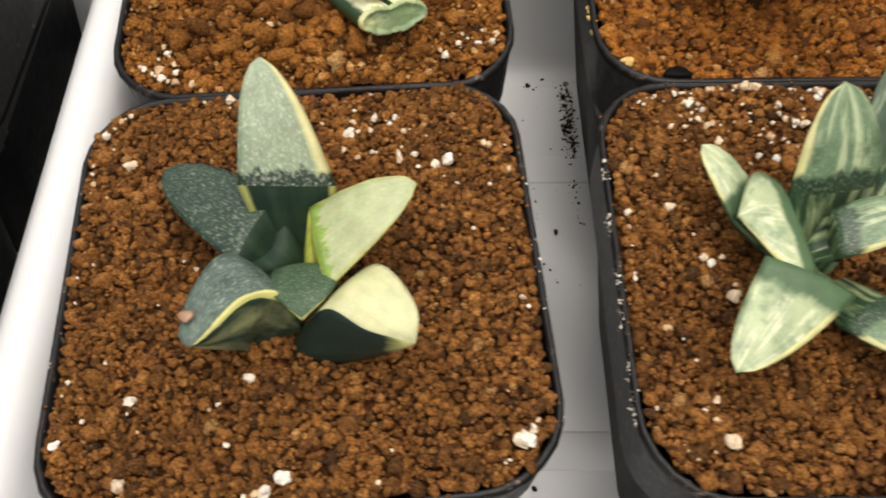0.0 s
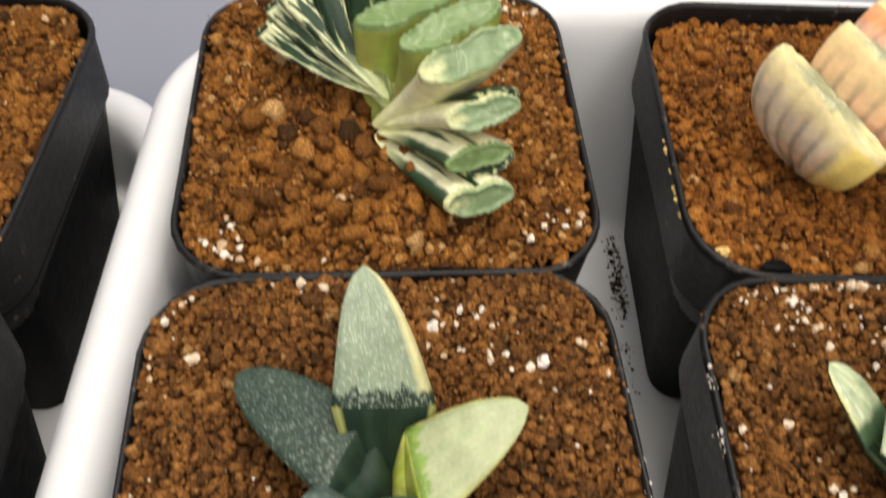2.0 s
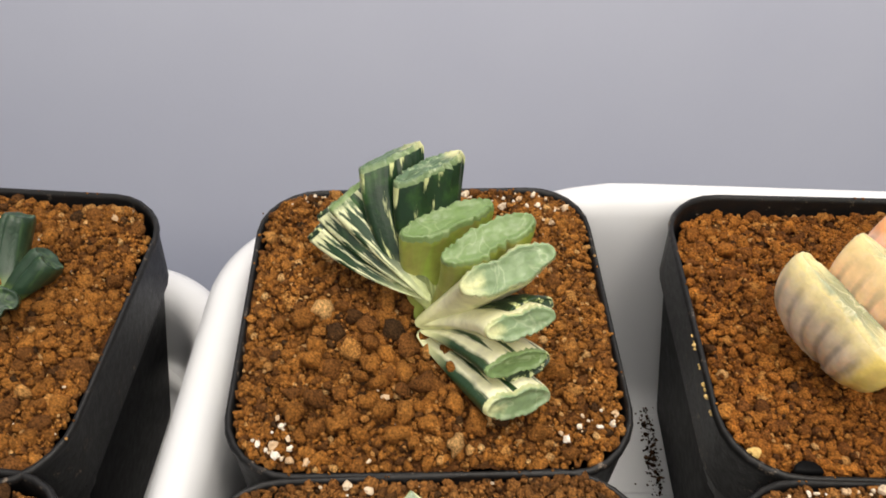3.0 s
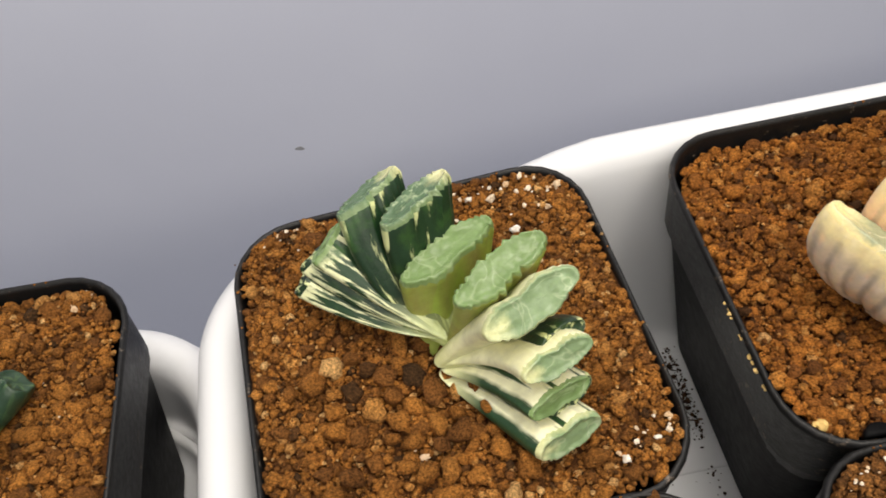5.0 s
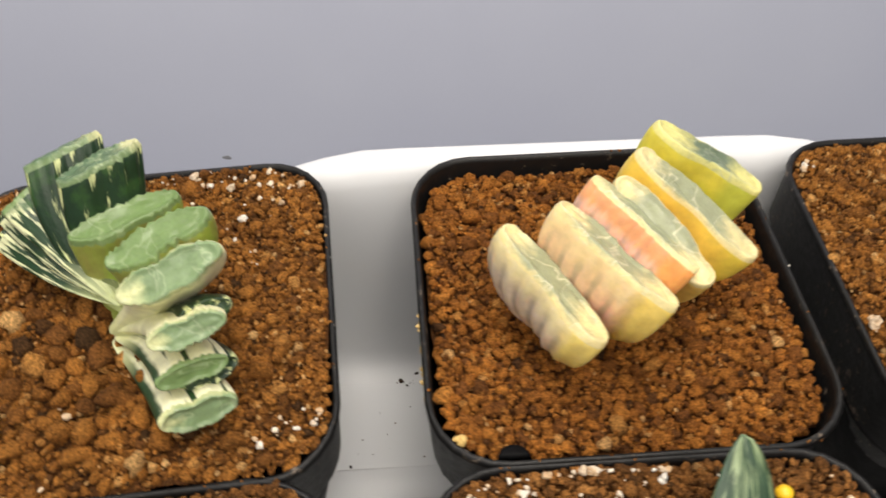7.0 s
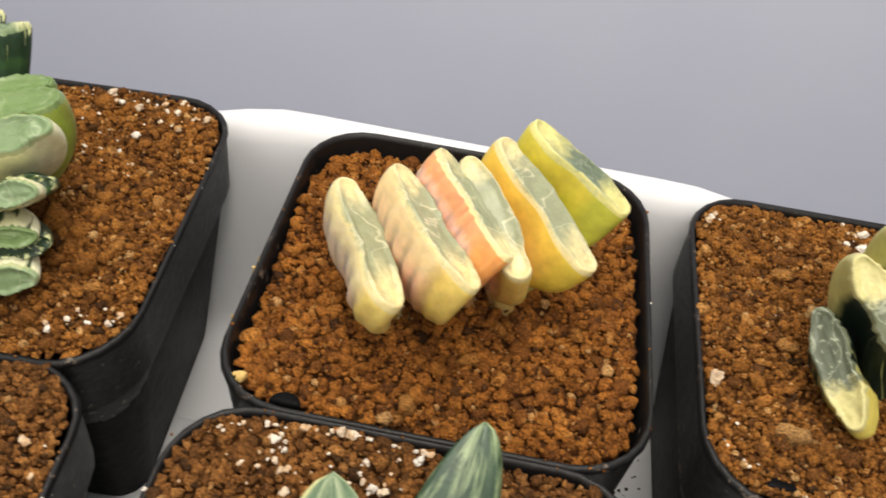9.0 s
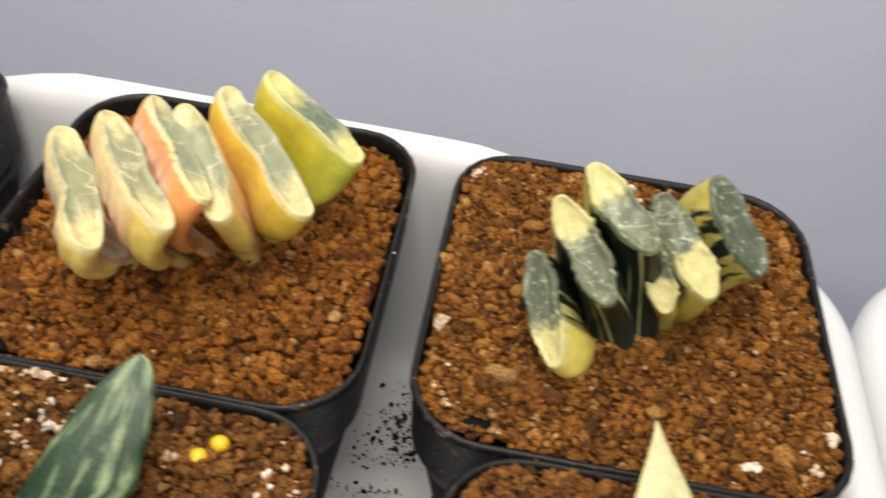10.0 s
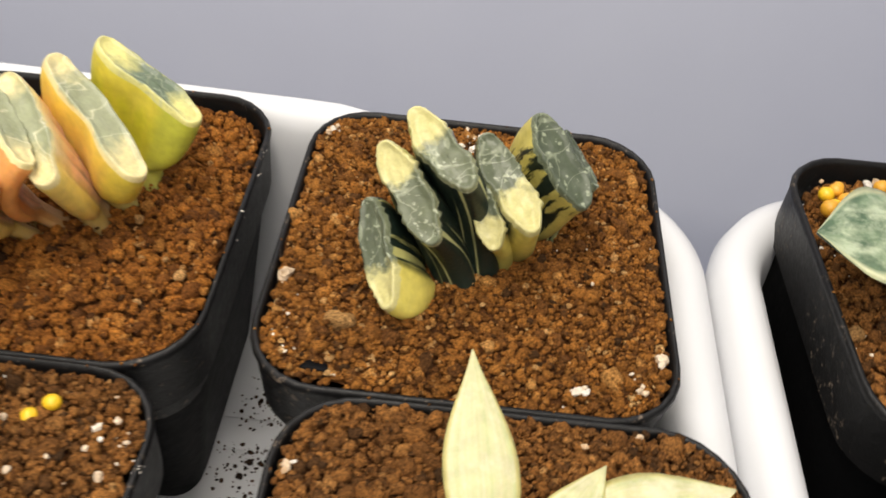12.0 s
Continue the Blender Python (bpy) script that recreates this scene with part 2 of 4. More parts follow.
def soil(x, y, turn, seed, mat, label, grains, mean, spread, mound=0.0015, level=-0.0012, half=HALF, rim=RIM, crumbs=7600, heap=(), bed_depth=0.0014, on_rim=16):
    """The soil in a pot: a rough bed with loose grains over it."""
    rng = np.random.default_rng(seed)
    top = rim + level
    inner = half - (0.0009 if level > -0.0014 else 0.0019 if level > -0.0035 else 0.0026)

    def height(px, py):
        e = max(abs(px), abs(py)) / inner
        return top + mound * (1 - e ** 4) + 0.0016 * noise.noise((px * 70 + seed, py * 70, seed * 3.1)) + 0.0006 * noise.noise((px * 260, py * 260 + seed, 1.7))

    n = 90
    square = lambda u, v: (u * math.sqrt(max(0, 1 - 0.19 * v * v)), v * math.sqrt(max(0, 1 - 0.19 * u * u)))
    bed = []
    for j in range(n + 1):
        for i in range(n + 1):
            u, v = square(2 * i / n - 1, 2 * j / n - 1)
            bed.append((u * inner, v * inner, height(u * inner, v * inner) - bed_depth + rng.normal(0, 0.00022)))
    faces = [(j * (n + 1) + i, j * (n + 1) + i + 1, (j + 1) * (n + 1) + i + 1, (j + 1) * (n + 1) + i) for j in range(n) for i in range(n)]
    sizes = np.clip(rng.lognormal(math.log(mean), spread, grains), 0.00035, 0.0022)
    spots = scatter(rng, inner - 0.0006, sizes)
    cs, rs, lv = [], [], []
    for px, py, r in spots:
        cs.append((px, py, height(px, py) - 0.0006 + r * rng.uniform(-0.35, 0.45)))
        rs.append(r)
        lv.append(1 if r > 0.0006 else 0)
    for px, py, r in heap:
        cs.append((px, py, height(px, py) - 0.0002 + r * rng.uniform(0.2, 0.8)))
        rs.append(r)
        lv.append(1)
    for _ in range(crumbs):
        px, py = inside(*rng.uniform(-inner + 0.0008, inner - 0.0008, 2), inner - 0.0008)
        cs.append((px, py, height(px, py) - 0.0007 + rng.uniform(0, 0.0010)))
        rs.append(min(0.0007, rng.lognormal(math.log(0.00037), 0.35)))
        lv.append(0)
    for _ in range(on_rim):
        k, e = rng.integers(4), rng.uniform(-0.8, 0.8) * half
        px, py = ((half - 0.0006, e), (e, half - 0.0006), (-half + 0.0006, e), (e, -half + 0.0006))[k]
        cs.append((px, py, rim + 0.0002))
        rs.append(rng.uniform(0.00015, 0.00035 if on_rim < 20 else 0.0005))
        lv.append(0)
    grains_me = lumps_mesh("soil", cs, rs, rng, lv, rough=0.20)
    bm = bmesh.new()
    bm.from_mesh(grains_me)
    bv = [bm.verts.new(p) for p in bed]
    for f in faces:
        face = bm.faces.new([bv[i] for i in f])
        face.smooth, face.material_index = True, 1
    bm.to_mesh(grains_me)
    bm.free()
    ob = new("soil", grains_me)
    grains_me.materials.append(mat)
    grains_me.materials.append(soil_bed_shaded)
    ob.matrix_world = pose(x, y, 0, 0, 0, turn)
    return tagged(ob, label=label, category="soil", kind="stuff"), height


def perlite_bits(x, y, turn, seed, spots, height, label="white perlite crumbs lying on brown soil"):
    """Loose white crumbs: each spot is a place in the pot, how many, how widely strewn, and their size."""
    rng = np.random.default_rng(seed)
    cs, rs = [], []
    for px, py, many, wide, size in spots:
        for _ in range(many):
            u, v = px + rng.normal(0, wide), py + rng.normal(0, wide)
            u, v = inside(u, v, 0.0312)
            r = 0.8 * size * min(1.5, rng.lognormal(-0.45, 0.5))
            cs.append((u, v, height(u, v) + 0.0004 + r * 0.3))
            rs.append(r)
    me = lumps_mesh("perlite", cs, rs, rng, [0 if r < 0.0004 else 1 for r in rs], rough=0.22, smooth_faces=False)
    me.materials.append(perlite)
    ob = new("perlite", me)
    ob.matrix_world = pose(x, y, 0, 0, 0, turn)
    return tagged(ob, label=label, category="perlite", kind="stuff")


# ---- leaves ----
def leaf_uv(me, uvs):
    layer = me.uv_layers.new(name="UVMap")
    flat = np.empty(len(me.loops) * 2)
    index = np.empty(len(me.loops), dtype=np.int32)
    me.loops.foreach_get("vertex_index", index)
    flat = np.array(uvs)[index].ravel()
    layer.data.foreach_set("uv", flat)


def leaf_skin(name, base, stripe, patch, stripes=7.0, cover=0.5, sharp=0.06, patch_cover=0.7, along=0.5, speckle=0.0, margin=None, margin_side=0, margin_from=0.86, rough=0.42, tip=None, tip_at=0.8, root=None, root_to=0.45, seed=0.0, gloss=0.5, grooves=None, glow=0.14, deep=0.0018):
    """A leaf's skin: streaks of two pigments along the leaf, patches of a third, a margin and a tip."""
    m, nodes, links, sh = material(name)
    uv = nodes.new("ShaderNodeTexCoord").outputs["UV"]
    sep = nodes.new("ShaderNodeSeparateXYZ")
    links.new(uv, sep.inputs[0])
    comb = nodes.new("ShaderNodeCombineXYZ")
    links.new(maths(nodes, links, "MULTIPLY", sep.outputs[0], stripes), comb.inputs[0])
    links.new(maths(nodes, links, "MULTIPLY", sep.outputs[1], along), comb.inputs[1])
    comb.inputs[2].default_value = seed
    streak = noise_of(nodes, links, comb.outputs[0], 1.0, 5, 0.6, 0.4)
    r = ramp(nodes, [(max(0, cover - sharp), (0, 0, 0)), (min(1, cover + sharp), (1, 1, 1))])
    links.new(streak, r.inputs[0])
    c = mixed(nodes, links, r.outputs[0], base, stripe)
    xyz = object_coords(nodes)
    blot = noise_of(nodes, links, xyz, 190, 4, 0.6)
    r2 = ramp(nodes, [(patch_cover - 0.08, (0, 0, 0)), (patch_cover + 0.08, (1, 1, 1))])
    links.new(blot, r2.inputs[0])
    c = mixed(nodes, links, r2.outputs[0], c, patch)
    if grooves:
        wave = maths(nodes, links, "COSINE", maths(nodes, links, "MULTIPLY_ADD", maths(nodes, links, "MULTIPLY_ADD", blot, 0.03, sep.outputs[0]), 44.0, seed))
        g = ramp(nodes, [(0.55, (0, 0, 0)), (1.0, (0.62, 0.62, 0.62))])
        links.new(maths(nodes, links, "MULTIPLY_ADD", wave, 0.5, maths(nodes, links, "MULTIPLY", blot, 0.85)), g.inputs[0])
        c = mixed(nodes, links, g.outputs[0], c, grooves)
    if tip:
        wob = maths(nodes, links, "MULTIPLY_ADD", streak, 0.18, sep.outputs[1])
        f = ramp(nodes, [(tip_at, (0, 0, 0)), (min(1, tip_at + 0.14), (1, 1, 1))])
        links.new(wob, f.inputs[0])
        c = mixed(nodes, links, f.outputs[0], c, tip)
    if margin:
        side = sep.outputs[0] if margin_side >= 0 else maths(nodes, links, "SUBTRACT", 1.0, sep.outputs[0])
        if margin_side == 0:
            side = maths(nodes, links, "ABSOLUTE", maths(nodes, links, "MULTIPLY_ADD", sep.outputs[0], 2.0, -1.0))
        wob = maths(nodes, links, "MULTIPLY_ADD", blot, 0.12, side)
        f = ramp(nodes, [(margin_from, (0, 0, 0)), (min(1.0, margin_from + 0.10), (1, 1, 1))])
        links.new(wob, f.inputs[0])
        c = mixed(nodes, links, f.outputs[0], c, margin)
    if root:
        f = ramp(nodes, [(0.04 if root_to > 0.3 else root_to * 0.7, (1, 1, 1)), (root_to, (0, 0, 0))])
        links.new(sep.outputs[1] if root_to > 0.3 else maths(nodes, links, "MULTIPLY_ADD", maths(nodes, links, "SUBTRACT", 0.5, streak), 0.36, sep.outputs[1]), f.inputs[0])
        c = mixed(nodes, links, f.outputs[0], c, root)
    grain = noise_of(nodes, links, xyz, 1500, 3, 0.6)
    if speckle:
        dash = nodes.new("ShaderNodeCombineXYZ")
        links.new(maths(nodes, links, "MULTIPLY", sep.outputs[0], 34.0), dash.inputs[0])
        links.new(maths(nodes, links, "MULTIPLY", sep.outputs[1], 26.0), dash.inputs[1])
        dashes = noise_of(nodes, links, dash.outputs[0], 1.0, 2.5, 0.6, 0.6)
        f = ramp(nodes, [(0.52, (0, 0, 0)), (0.68, (speckle,) * 3)])
        links.new(dashes, f.inputs[0])
        c = mixed(nodes, links, f.outputs[0], c, (0.58, 0.64, 0.52))
        grain = dashes
    shade = ramp(nodes, [(0.3, (0.85, 0.85, 0.85)), (0.7, (1.1, 1.1, 1.1))])
    links.new(noise_of(nodes, links, xyz, 420, 3), shade.inputs[0])
    c = mixed(nodes, links, 1.0, c, shade.outputs[0], "MULTIPLY")
    links.new(c, sh.inputs["Base Color"])
    sh.inputs["Roughness"].default_value = rough
    sh.inputs["Specular IOR Level"].default_value = gloss
    sh.inputs["Subsurface Weight"].default_value = glow
    sh.inputs["Subsurface Radius"].default_value = (1.0, 0.9, 0.4)
    sh.inputs["Subsurface Scale"].default_value = deep
    bumped(nodes, links, sh, grain, 0.35, 0.00025)
    return m


def window_skin(name, clear, rim, vein=(0.66, 0.70, 0.58), veins=0.5, edge=0.22, ends=(1.2, 1.2), end_colour=(0.62, 0.61, 0.34), flecks=0.0, fade=0.13):
    """The glassy cut end of a leaf: clear grey-green inside a pale edge, opaque towards the given ends, with fine veins."""
    m, nodes, links, sh = material(name)
    uv = nodes.new("ShaderNodeTexCoord").outputs["UV"]
    sep = nodes.new("ShaderNodeSeparateXYZ")
    links.new(uv, sep.inputs[0])
    xyz = object_coords(nodes)
    blot = noise_of(nodes, links, xyz, 330, 4, 0.6)
    wob = maths(nodes, links, "SUBTRACT", blot, 0.5)
    f = ramp(nodes, [(edge, (0, 0, 0)), (edge + 0.16, (1, 1, 1))])
    links.new(maths(nodes, links, "MULTIPLY_ADD", wob, 0.55, maths(nodes, links, "SUBTRACT", sep.outputs[1], 1.0)), f.inputs[0])
    c = mixed(nodes, links, f.outputs[0], rim, clear)
    ridge = maths(nodes, links, "ABSOLUTE", maths(nodes, links, "SUBTRACT", noise_of(nodes, links, xyz, 150, 2.5, 0.5, 0.9), 0.5))
    fv = ramp(nodes, [(0.003, (veins,) * 3), (0.018, (0, 0, 0))])
    links.new(ridge, fv.inputs[0])
    c = mixed(nodes, links, fv.outputs[0], c, vein)
    if flecks:
        fleck = ramp(nodes, [(0.60, (0, 0, 0)), (0.68, (flecks,) * 3)])
        links.new(noise_of(nodes, links, xyz, 900, 2, 0.5), fleck.inputs[0])
        c = mixed(nodes, links, fleck.outputs[0], c, vein)
    for u, start in ((maths(nodes, links, "SUBTRACT", 1.0, sep.outputs[0]), ends[0]), (sep.outputs[0], ends[1])):
        if start < 1.0:
            g = ramp(nodes, [(start - fade, (0, 0, 0)), (min(1.0, start + fade), (0.9, 0.9, 0.9))])
            links.new(maths(nodes, links, "MULTIPLY_ADD", wob, 0.45, u), g.inputs[0])
            c = mixed(nodes, links, g.outputs[0], c, end_colour)
    grain = noise_of(nodes, links, xyz, 1700, 4, 0.65)
    mottle = ramp(nodes, [(0.36, (0.85, 0.85, 0.84)), (0.64, (1.12, 1.12, 1.10))])
    links.new(maths(nodes, links, "MULTIPLY_ADD", grain, 0.45, maths(nodes, links, "MULTIPLY", blot, 0.55)), mottle.inputs[0])
    c = mixed(nodes, links, 1.0, c, mottle.outputs[0], "MULTIPLY")
    links.new(c, sh.inputs["Base Color"])
    sh.inputs["Roughness"].default_value = 0.30
    sh.inputs["Specular IOR Level"].default_value = 0.35
    sh.inputs["Subsurface Weight"].default_value = 0.25
    sh.inputs["Subsurface Radius"].default_value = (1.0, 1.0, 0.6)
    sh.inputs["Subsurface Scale"].default_value = 0.0022
    lumpy = maths(nodes, links, "MULTIPLY_ADD", grain, 0.3, noise_of(nodes, links, xyz, 300, 3, 0.5, 0.6))
    bumped(nodes, links, sh, lumpy, 0.32, 0.0006)
    return m


def smooth(lo, hi, x):
    t = max(0.0, min(1.0, (x - lo) / (hi - lo)))
    return t * t * (3 - 2 * t)


def blunt(i, straight):
    """Point i of 64 on a long outline with round ends: x and y from -1 to 1; straight is the share of the length between the ends."""
    k, side = i % 32, i // 32
    if k < 6:
        a = math.pi / 2 * k / 6
        x, y = straight + (1 - straight) * math.cos(a), math.sin(a)
    elif k < 26:
        x, y = straight * (1 - 2 * (k - 6) / 20), 1.0
    else:
        a = math.pi / 2 + math.pi / 2 * (k - 26) / 6
        x, y = -straight + (1 - straight) * math.cos(a), math.sin(a)
    return (x, y) if side == 0 else (-x, -y)


def slab_leaf(plant, a, b, face, base, thick, mats, base_width=0.6, base_thick=0.75, seed=0, label="", crenate=0.0, hold=0.55, twist=0.0, bend=0.14, ridge=0.05, oval=0.60, swell=0.0, flute=None, via=None, pointed=False, puff=0.20, sunk=0.30, moon=0.0):
    """A thick leaf cut off flat: its window lies between the ends a and b and looks along face; it grows from base."""
    rng = np.random.default_rng(seed + 500)
    a, b, q, n = Vector(a), Vector(b), Vector(base), Vector(face).normalized()
    c = (a + b) / 2
    e1 = (b - a) / 2
    half = e1.length
    e1.normalize()
    n = (n - e1 * n.dot(e1)).normalized()
    e2 = n.cross(e1)
    flat = Vector((e1.x, e1.y, 0)).normalized()
    flat = (flat * math.cos(twist) + Vector((-flat.y, flat.x, 0)) * math.sin(twist)).normalized()
    flat2 = Vector((0, 0, 1)).cross(flat)
    reach = (c - q).length
    k = Vector(via) if via else c - n * reach * hold
    nn, rings, uvs = 64, [], []
    origin = plant.matrix_world.translation
    wob = [rng.uniform(-1, 1) for _ in range(6)]
    phase = wob[2] if flute is None else 7 * math.pi + flute

    def ring(p, u1, u2, h, t, lift=0.0, v=0.0, jag=0.0):
        pts = []
        for i in range(nn):
            x, y = blunt(i, max(0.15, 1 - min(t, 0.8 * h) / h))
            y *= 1 - 0.28 * oval * x * x if abs(y) > 0.99 else 1 - 0.28 * oval * (1 - min(t, 0.8 * h) / h) ** 2
            if pointed:
                th = 2 * math.pi * i / nn
                x, y = math.cos(th), math.copysign(abs(math.sin(th)) ** 0.82, math.sin(th))
            waist = (1 - 0.10 * math.cos(2.3 * math.pi * x + wob[0]) * abs(y)) * (1 - ridge * (0.5 + 0.5 * math.cos(7 * math.pi * x + phase)) * (1 - 0.8 * smooth(0.72, 1.0, v)))
            bow = t * bend * math.sin(1.35 * math.pi * x + 2.0 * wob[1])
            j = 1 + jag * (0.6 * noise.noise((i * 0.9 + seed, seed * 1.3, 0.4)) + 2.6 * (-1) ** i * abs(noise.noise((i * 0.37 + seed, 2.2, 0.4))))
            pt = p + u1 * (x * h) + u2 * (y * t * waist * j + bow) + n * lift
            pts.append(tuple(pt - origin))
            uvs.append((x * 0.5 + 0.5 if v <= 1 else x * 0.5 + 0.5, v))
        rings.append(pts)

    m = 18
    for i in range(m):
        s = i / (m - 1)
        p = q * (1 - s) ** 2 + k * 2 * s * (1 - s) + c * s ** 2
        w = s * s * (3 - 2 * s)
        u1 = flat.lerp(e1, w).normalized()
        u2 = flat2.lerp(e2, w).normalized()
        h = half * (base_width + (1 - base_width) * math.sin(s * math.pi / 2) ** 0.8) * (1 + swell * math.sin(math.pi * s ** 1.6))
        if moon:
            h = half * (base_width + (1 - base_width) * math.sqrt(1 - min(1.0, (1 - s) / moon) ** 2))
        t = thick / 2 * (base_thick + (1 - base_thick) * s) * (1 + 0.10 * math.sin(math.pi * s))
        ring(p, u1, u2, h, t, 0.0, s * 0.98, crenate * s ** 6)
    body = m - 1
    for k in range(1, 13):
        a_k = k / 12.6
        inset = 0.5 * a_k ** 1.35
        lip = puff * thick * (smooth(0.0, 0.22, a_k) - sunk * smooth(0.26, 0.62, a_k))
        ring(c, e1, e2, half - thick * inset, thick / 2 - thick * inset, lip, 1 + a_k * 0.95, crenate * (1 - a_k))
    for r in rings[m + 2:]:
        for i, p in enumerate(r):
            w = 0.00034 * noise.noise((p[0] * 330 + seed, p[1] * 330, p[2] * 330)) + 0.00022 * noise.noise((p[0] * 800 + seed, p[1] * 800, p[2] * 800))
            r[i] = (p[0] + n.x * w, p[1] + n.y * w, p[2] + n.z * w)
    seam = m + 3
    me = mesh_of("leaf", *loft(rings[:seam + 1]))
    ob = part("leaf", me, mats, plant, label)
    me.polygons.foreach_set("material_index", [0 if f < nn * body else 1 for f in range(len(me.polygons))])
    leaf_uv(me, uvs[:nn * (seam + 1)])
    top = mesh_of("leaf_window", *loft(rings[seam:], cap_last=True))
    part("leaf_window", top, mats[1], ob, "translucent window at the leaf's cut end")
    leaf_uv(top, uvs[nn * seam:])
    return ob


def wedge_leaf(plant, left, right, tip, base, thick, mats, bulge=0.12, crown=0.0008, power=2.0, seed=0, label="", stem=0.55, droop=0.0, keel=None, taper=0.0):
    """A thick triangular leaf: a stem that rises from base to a knee, and a face that runs from the knee (left to right) to the tip."""
    l, r, t, q = Vector(left), Vector(right), Vector(tip), Vector(base)
    knee = (l + r) / 2
    e1 = (r - l) / 2
    half = e1.length
    e1.normalize()
    run = t - knee
    n = e1.cross(run).normalized()
    if n.z < 0:
        n = -n
    origin = plant.matrix_world.translation
    top, low = 13, 11
    uvs, rings = [], []

    def section(p, width, depth, crown_h, v, up, bottom):
        pts = []
        for i in range(top):
            x = -1 + 2 * i / (top - 1)
            w = 0.00018 * noise.noise((x * 3 + seed * 7, v * 9, seed * 2.7))
            pts.append(tuple(p + e1 * (x * width) + up * (crown_h * (1 - x * x) + w) - origin))
            uvs.append(((x + 1) / 2, v))
        for i in range(low):
            x = 1 - 2 * (i + 1) / (low + 1)
            pts.append(tuple(p + e1 * (x * width * 0.98) - bottom * (depth * (1 - abs(x) ** 1.7) + 0.0004) - origin))
            uvs.append(((x + 1) / 2, v))
        rings.append(pts)

    back = -Vector(keel).normalized() if keel else (n * 0.6 + run.normalized() * 0.5).normalized()
    for i in range(7):
        s = i / 7
        p = q.lerp(knee, s) + n * 0.0
        section(p, half * (stem + (1 - stem) * s ** 0.8), thick * (0.9 + 0.1 * s), crown * 0.3, -0.6 + 0.6 * s, n, back)
    steps = 16
    for i in range(steps + 1):
        s = i / steps
        w = max(0.02, (1 - s ** power) * (1 + bulge * math.sin(math.pi * min(1, s * 1.15))))
        if taper:
            w = max(0.02, (1 - taper * s) * (1 - s ** power) ** 0.6)
        p = knee + run * s + n * (crown * 0.8 * math.sin(math.pi * s) - droop * s * s)
        under = -Vector(keel).normalized() if keel else (n * (0.75 + 0.25 * s) + run.normalized() * 0.45 * (1 - s)).normalized()
        section(p, half * w, thick * max(0.04, (1 - s) ** 0.75), crown * (1 - s ** 2), s, n, under)
    verts, faces = loft(rings, cap_first=True, cap_last=True)
    me = mesh_of("leaf", verts, faces)
    ob = part("leaf", me, mats, plant, label)
    per = top + low
    index = []
    for f in range(len(me.polygons)):
        ring_no, i = divmod(f, per)
        index.append(0 if (ring_no >= 7 and i < top - 1) else 1)
    me.polygons.foreach_set("material_index", index)
    leaf_uv(me, uvs)
    return ob


def along(points, s):
    """A smooth way through a few points, from the first at 0 to the last at 1."""
    n = len(points) - 1
    k = min(n - 1, int(s * n))
    f = s * n - k
    p = [Vector(points[max(0, min(n, k + j))]) for j in (-1, 0, 1, 2)]
    return 0.5 * (2 * p[1] + (p[2] - p[0]) * f + (2 * p[0] - 5 * p[1] + 4 * p[2] - p[3]) * f ** 2 + (3 * p[1] - p[0] - 3 * p[2] + p[3]) * f ** 3)


def keeled_leaf(plant, left, right, keel, mats, crown=0.0006, belly=0.0006, seed=0, label=""):
    """A three-edged leaf: a face between its left and right edges, and two sides that meet in a keel."""
    origin = plant.matrix_world.translation
    rings, uvs, steps, top, low = [], [], 24, 12, 9
    for i in range(steps + 1):
        s = i / steps
        shrink = math.sqrt(max(0.0, 1 - smooth(0.88, 1.0, s) ** 2 * 0.985))
        l, r, k = along(left, s), along(right, s), along(keel, s)
        mid = (l + r + k) / 3
        l, r, k = mid.lerp(l, shrink), mid.lerp(r, shrink), mid.lerp(k, shrink)
        n = (r - l).cross(k - l)
        n = -(r - l).cross(n)
        n = n.normalized() if n.length > 1e-12 else Vector((0, 0, 1))
        if n.dot(k - l) > 0:
            n = -n
        ring = []
        for a, b, many, swell, u0, u1 in ((l, r, top, crown, 0.0, 1.0), (r, k, low, belly, 1.0, 0.5), (k, l, low, belly, 0.5, 0.0)):
            out = n if a is l else ((a + b) / 2 - mid)
            out = out.normalized() if out.length > 1e-9 else n
            for j in range(many):
                f = j / many
                w = swell * shrink * 4 * f * (1 - f) * (0.5 + 0.5 * min(1, (b - a).length / 0.006)) + 0.00015 * noise.noise((f * 3 + seed * 5, s * 7, seed * 2.1))
                ring.append(tuple(a.lerp(b, f) + out * w - origin))
                uvs.append((u0 + (u1 - u0) * f, s))
        rings.append(ring)
    me = mesh_of("leaf", *loft(rings, cap_first=True, cap_last=True))
    ob = part("leaf", me, mats, plant, label)
    per = top + 2 * low
    me.polygons.foreach_set("material_index", [0 if f % per < top else (1 if f % per < top + low else 2) for f in range(len(me.polygons))])
    leaf_uv(me, uvs)
    return ob


# ---- the shelf, wall and trays ----
def box(name, lo, hi, mat, label, category="", kind="structure", bevel=0.0015):
    bm = bmesh.new()
    bmesh.ops.create_cube(bm, size=1.0)
    for v in bm.verts:
        v.co = Vector([(lo[i] + hi[i]) / 2 + v.co[i] * (hi[i] - lo[i]) for i in range(3)])
    if bevel:
        bmesh.ops.bevel(bm, geom=bm.edges[:], offset=bevel, segments=2, affect="EDGES")
    me = bpy.data.meshes.new(name)
    bm.to_mesh(me)
    bm.free()
    me.materials.append(mat)
    return tagged(new(name, me), label=label, category=category, kind=kind)


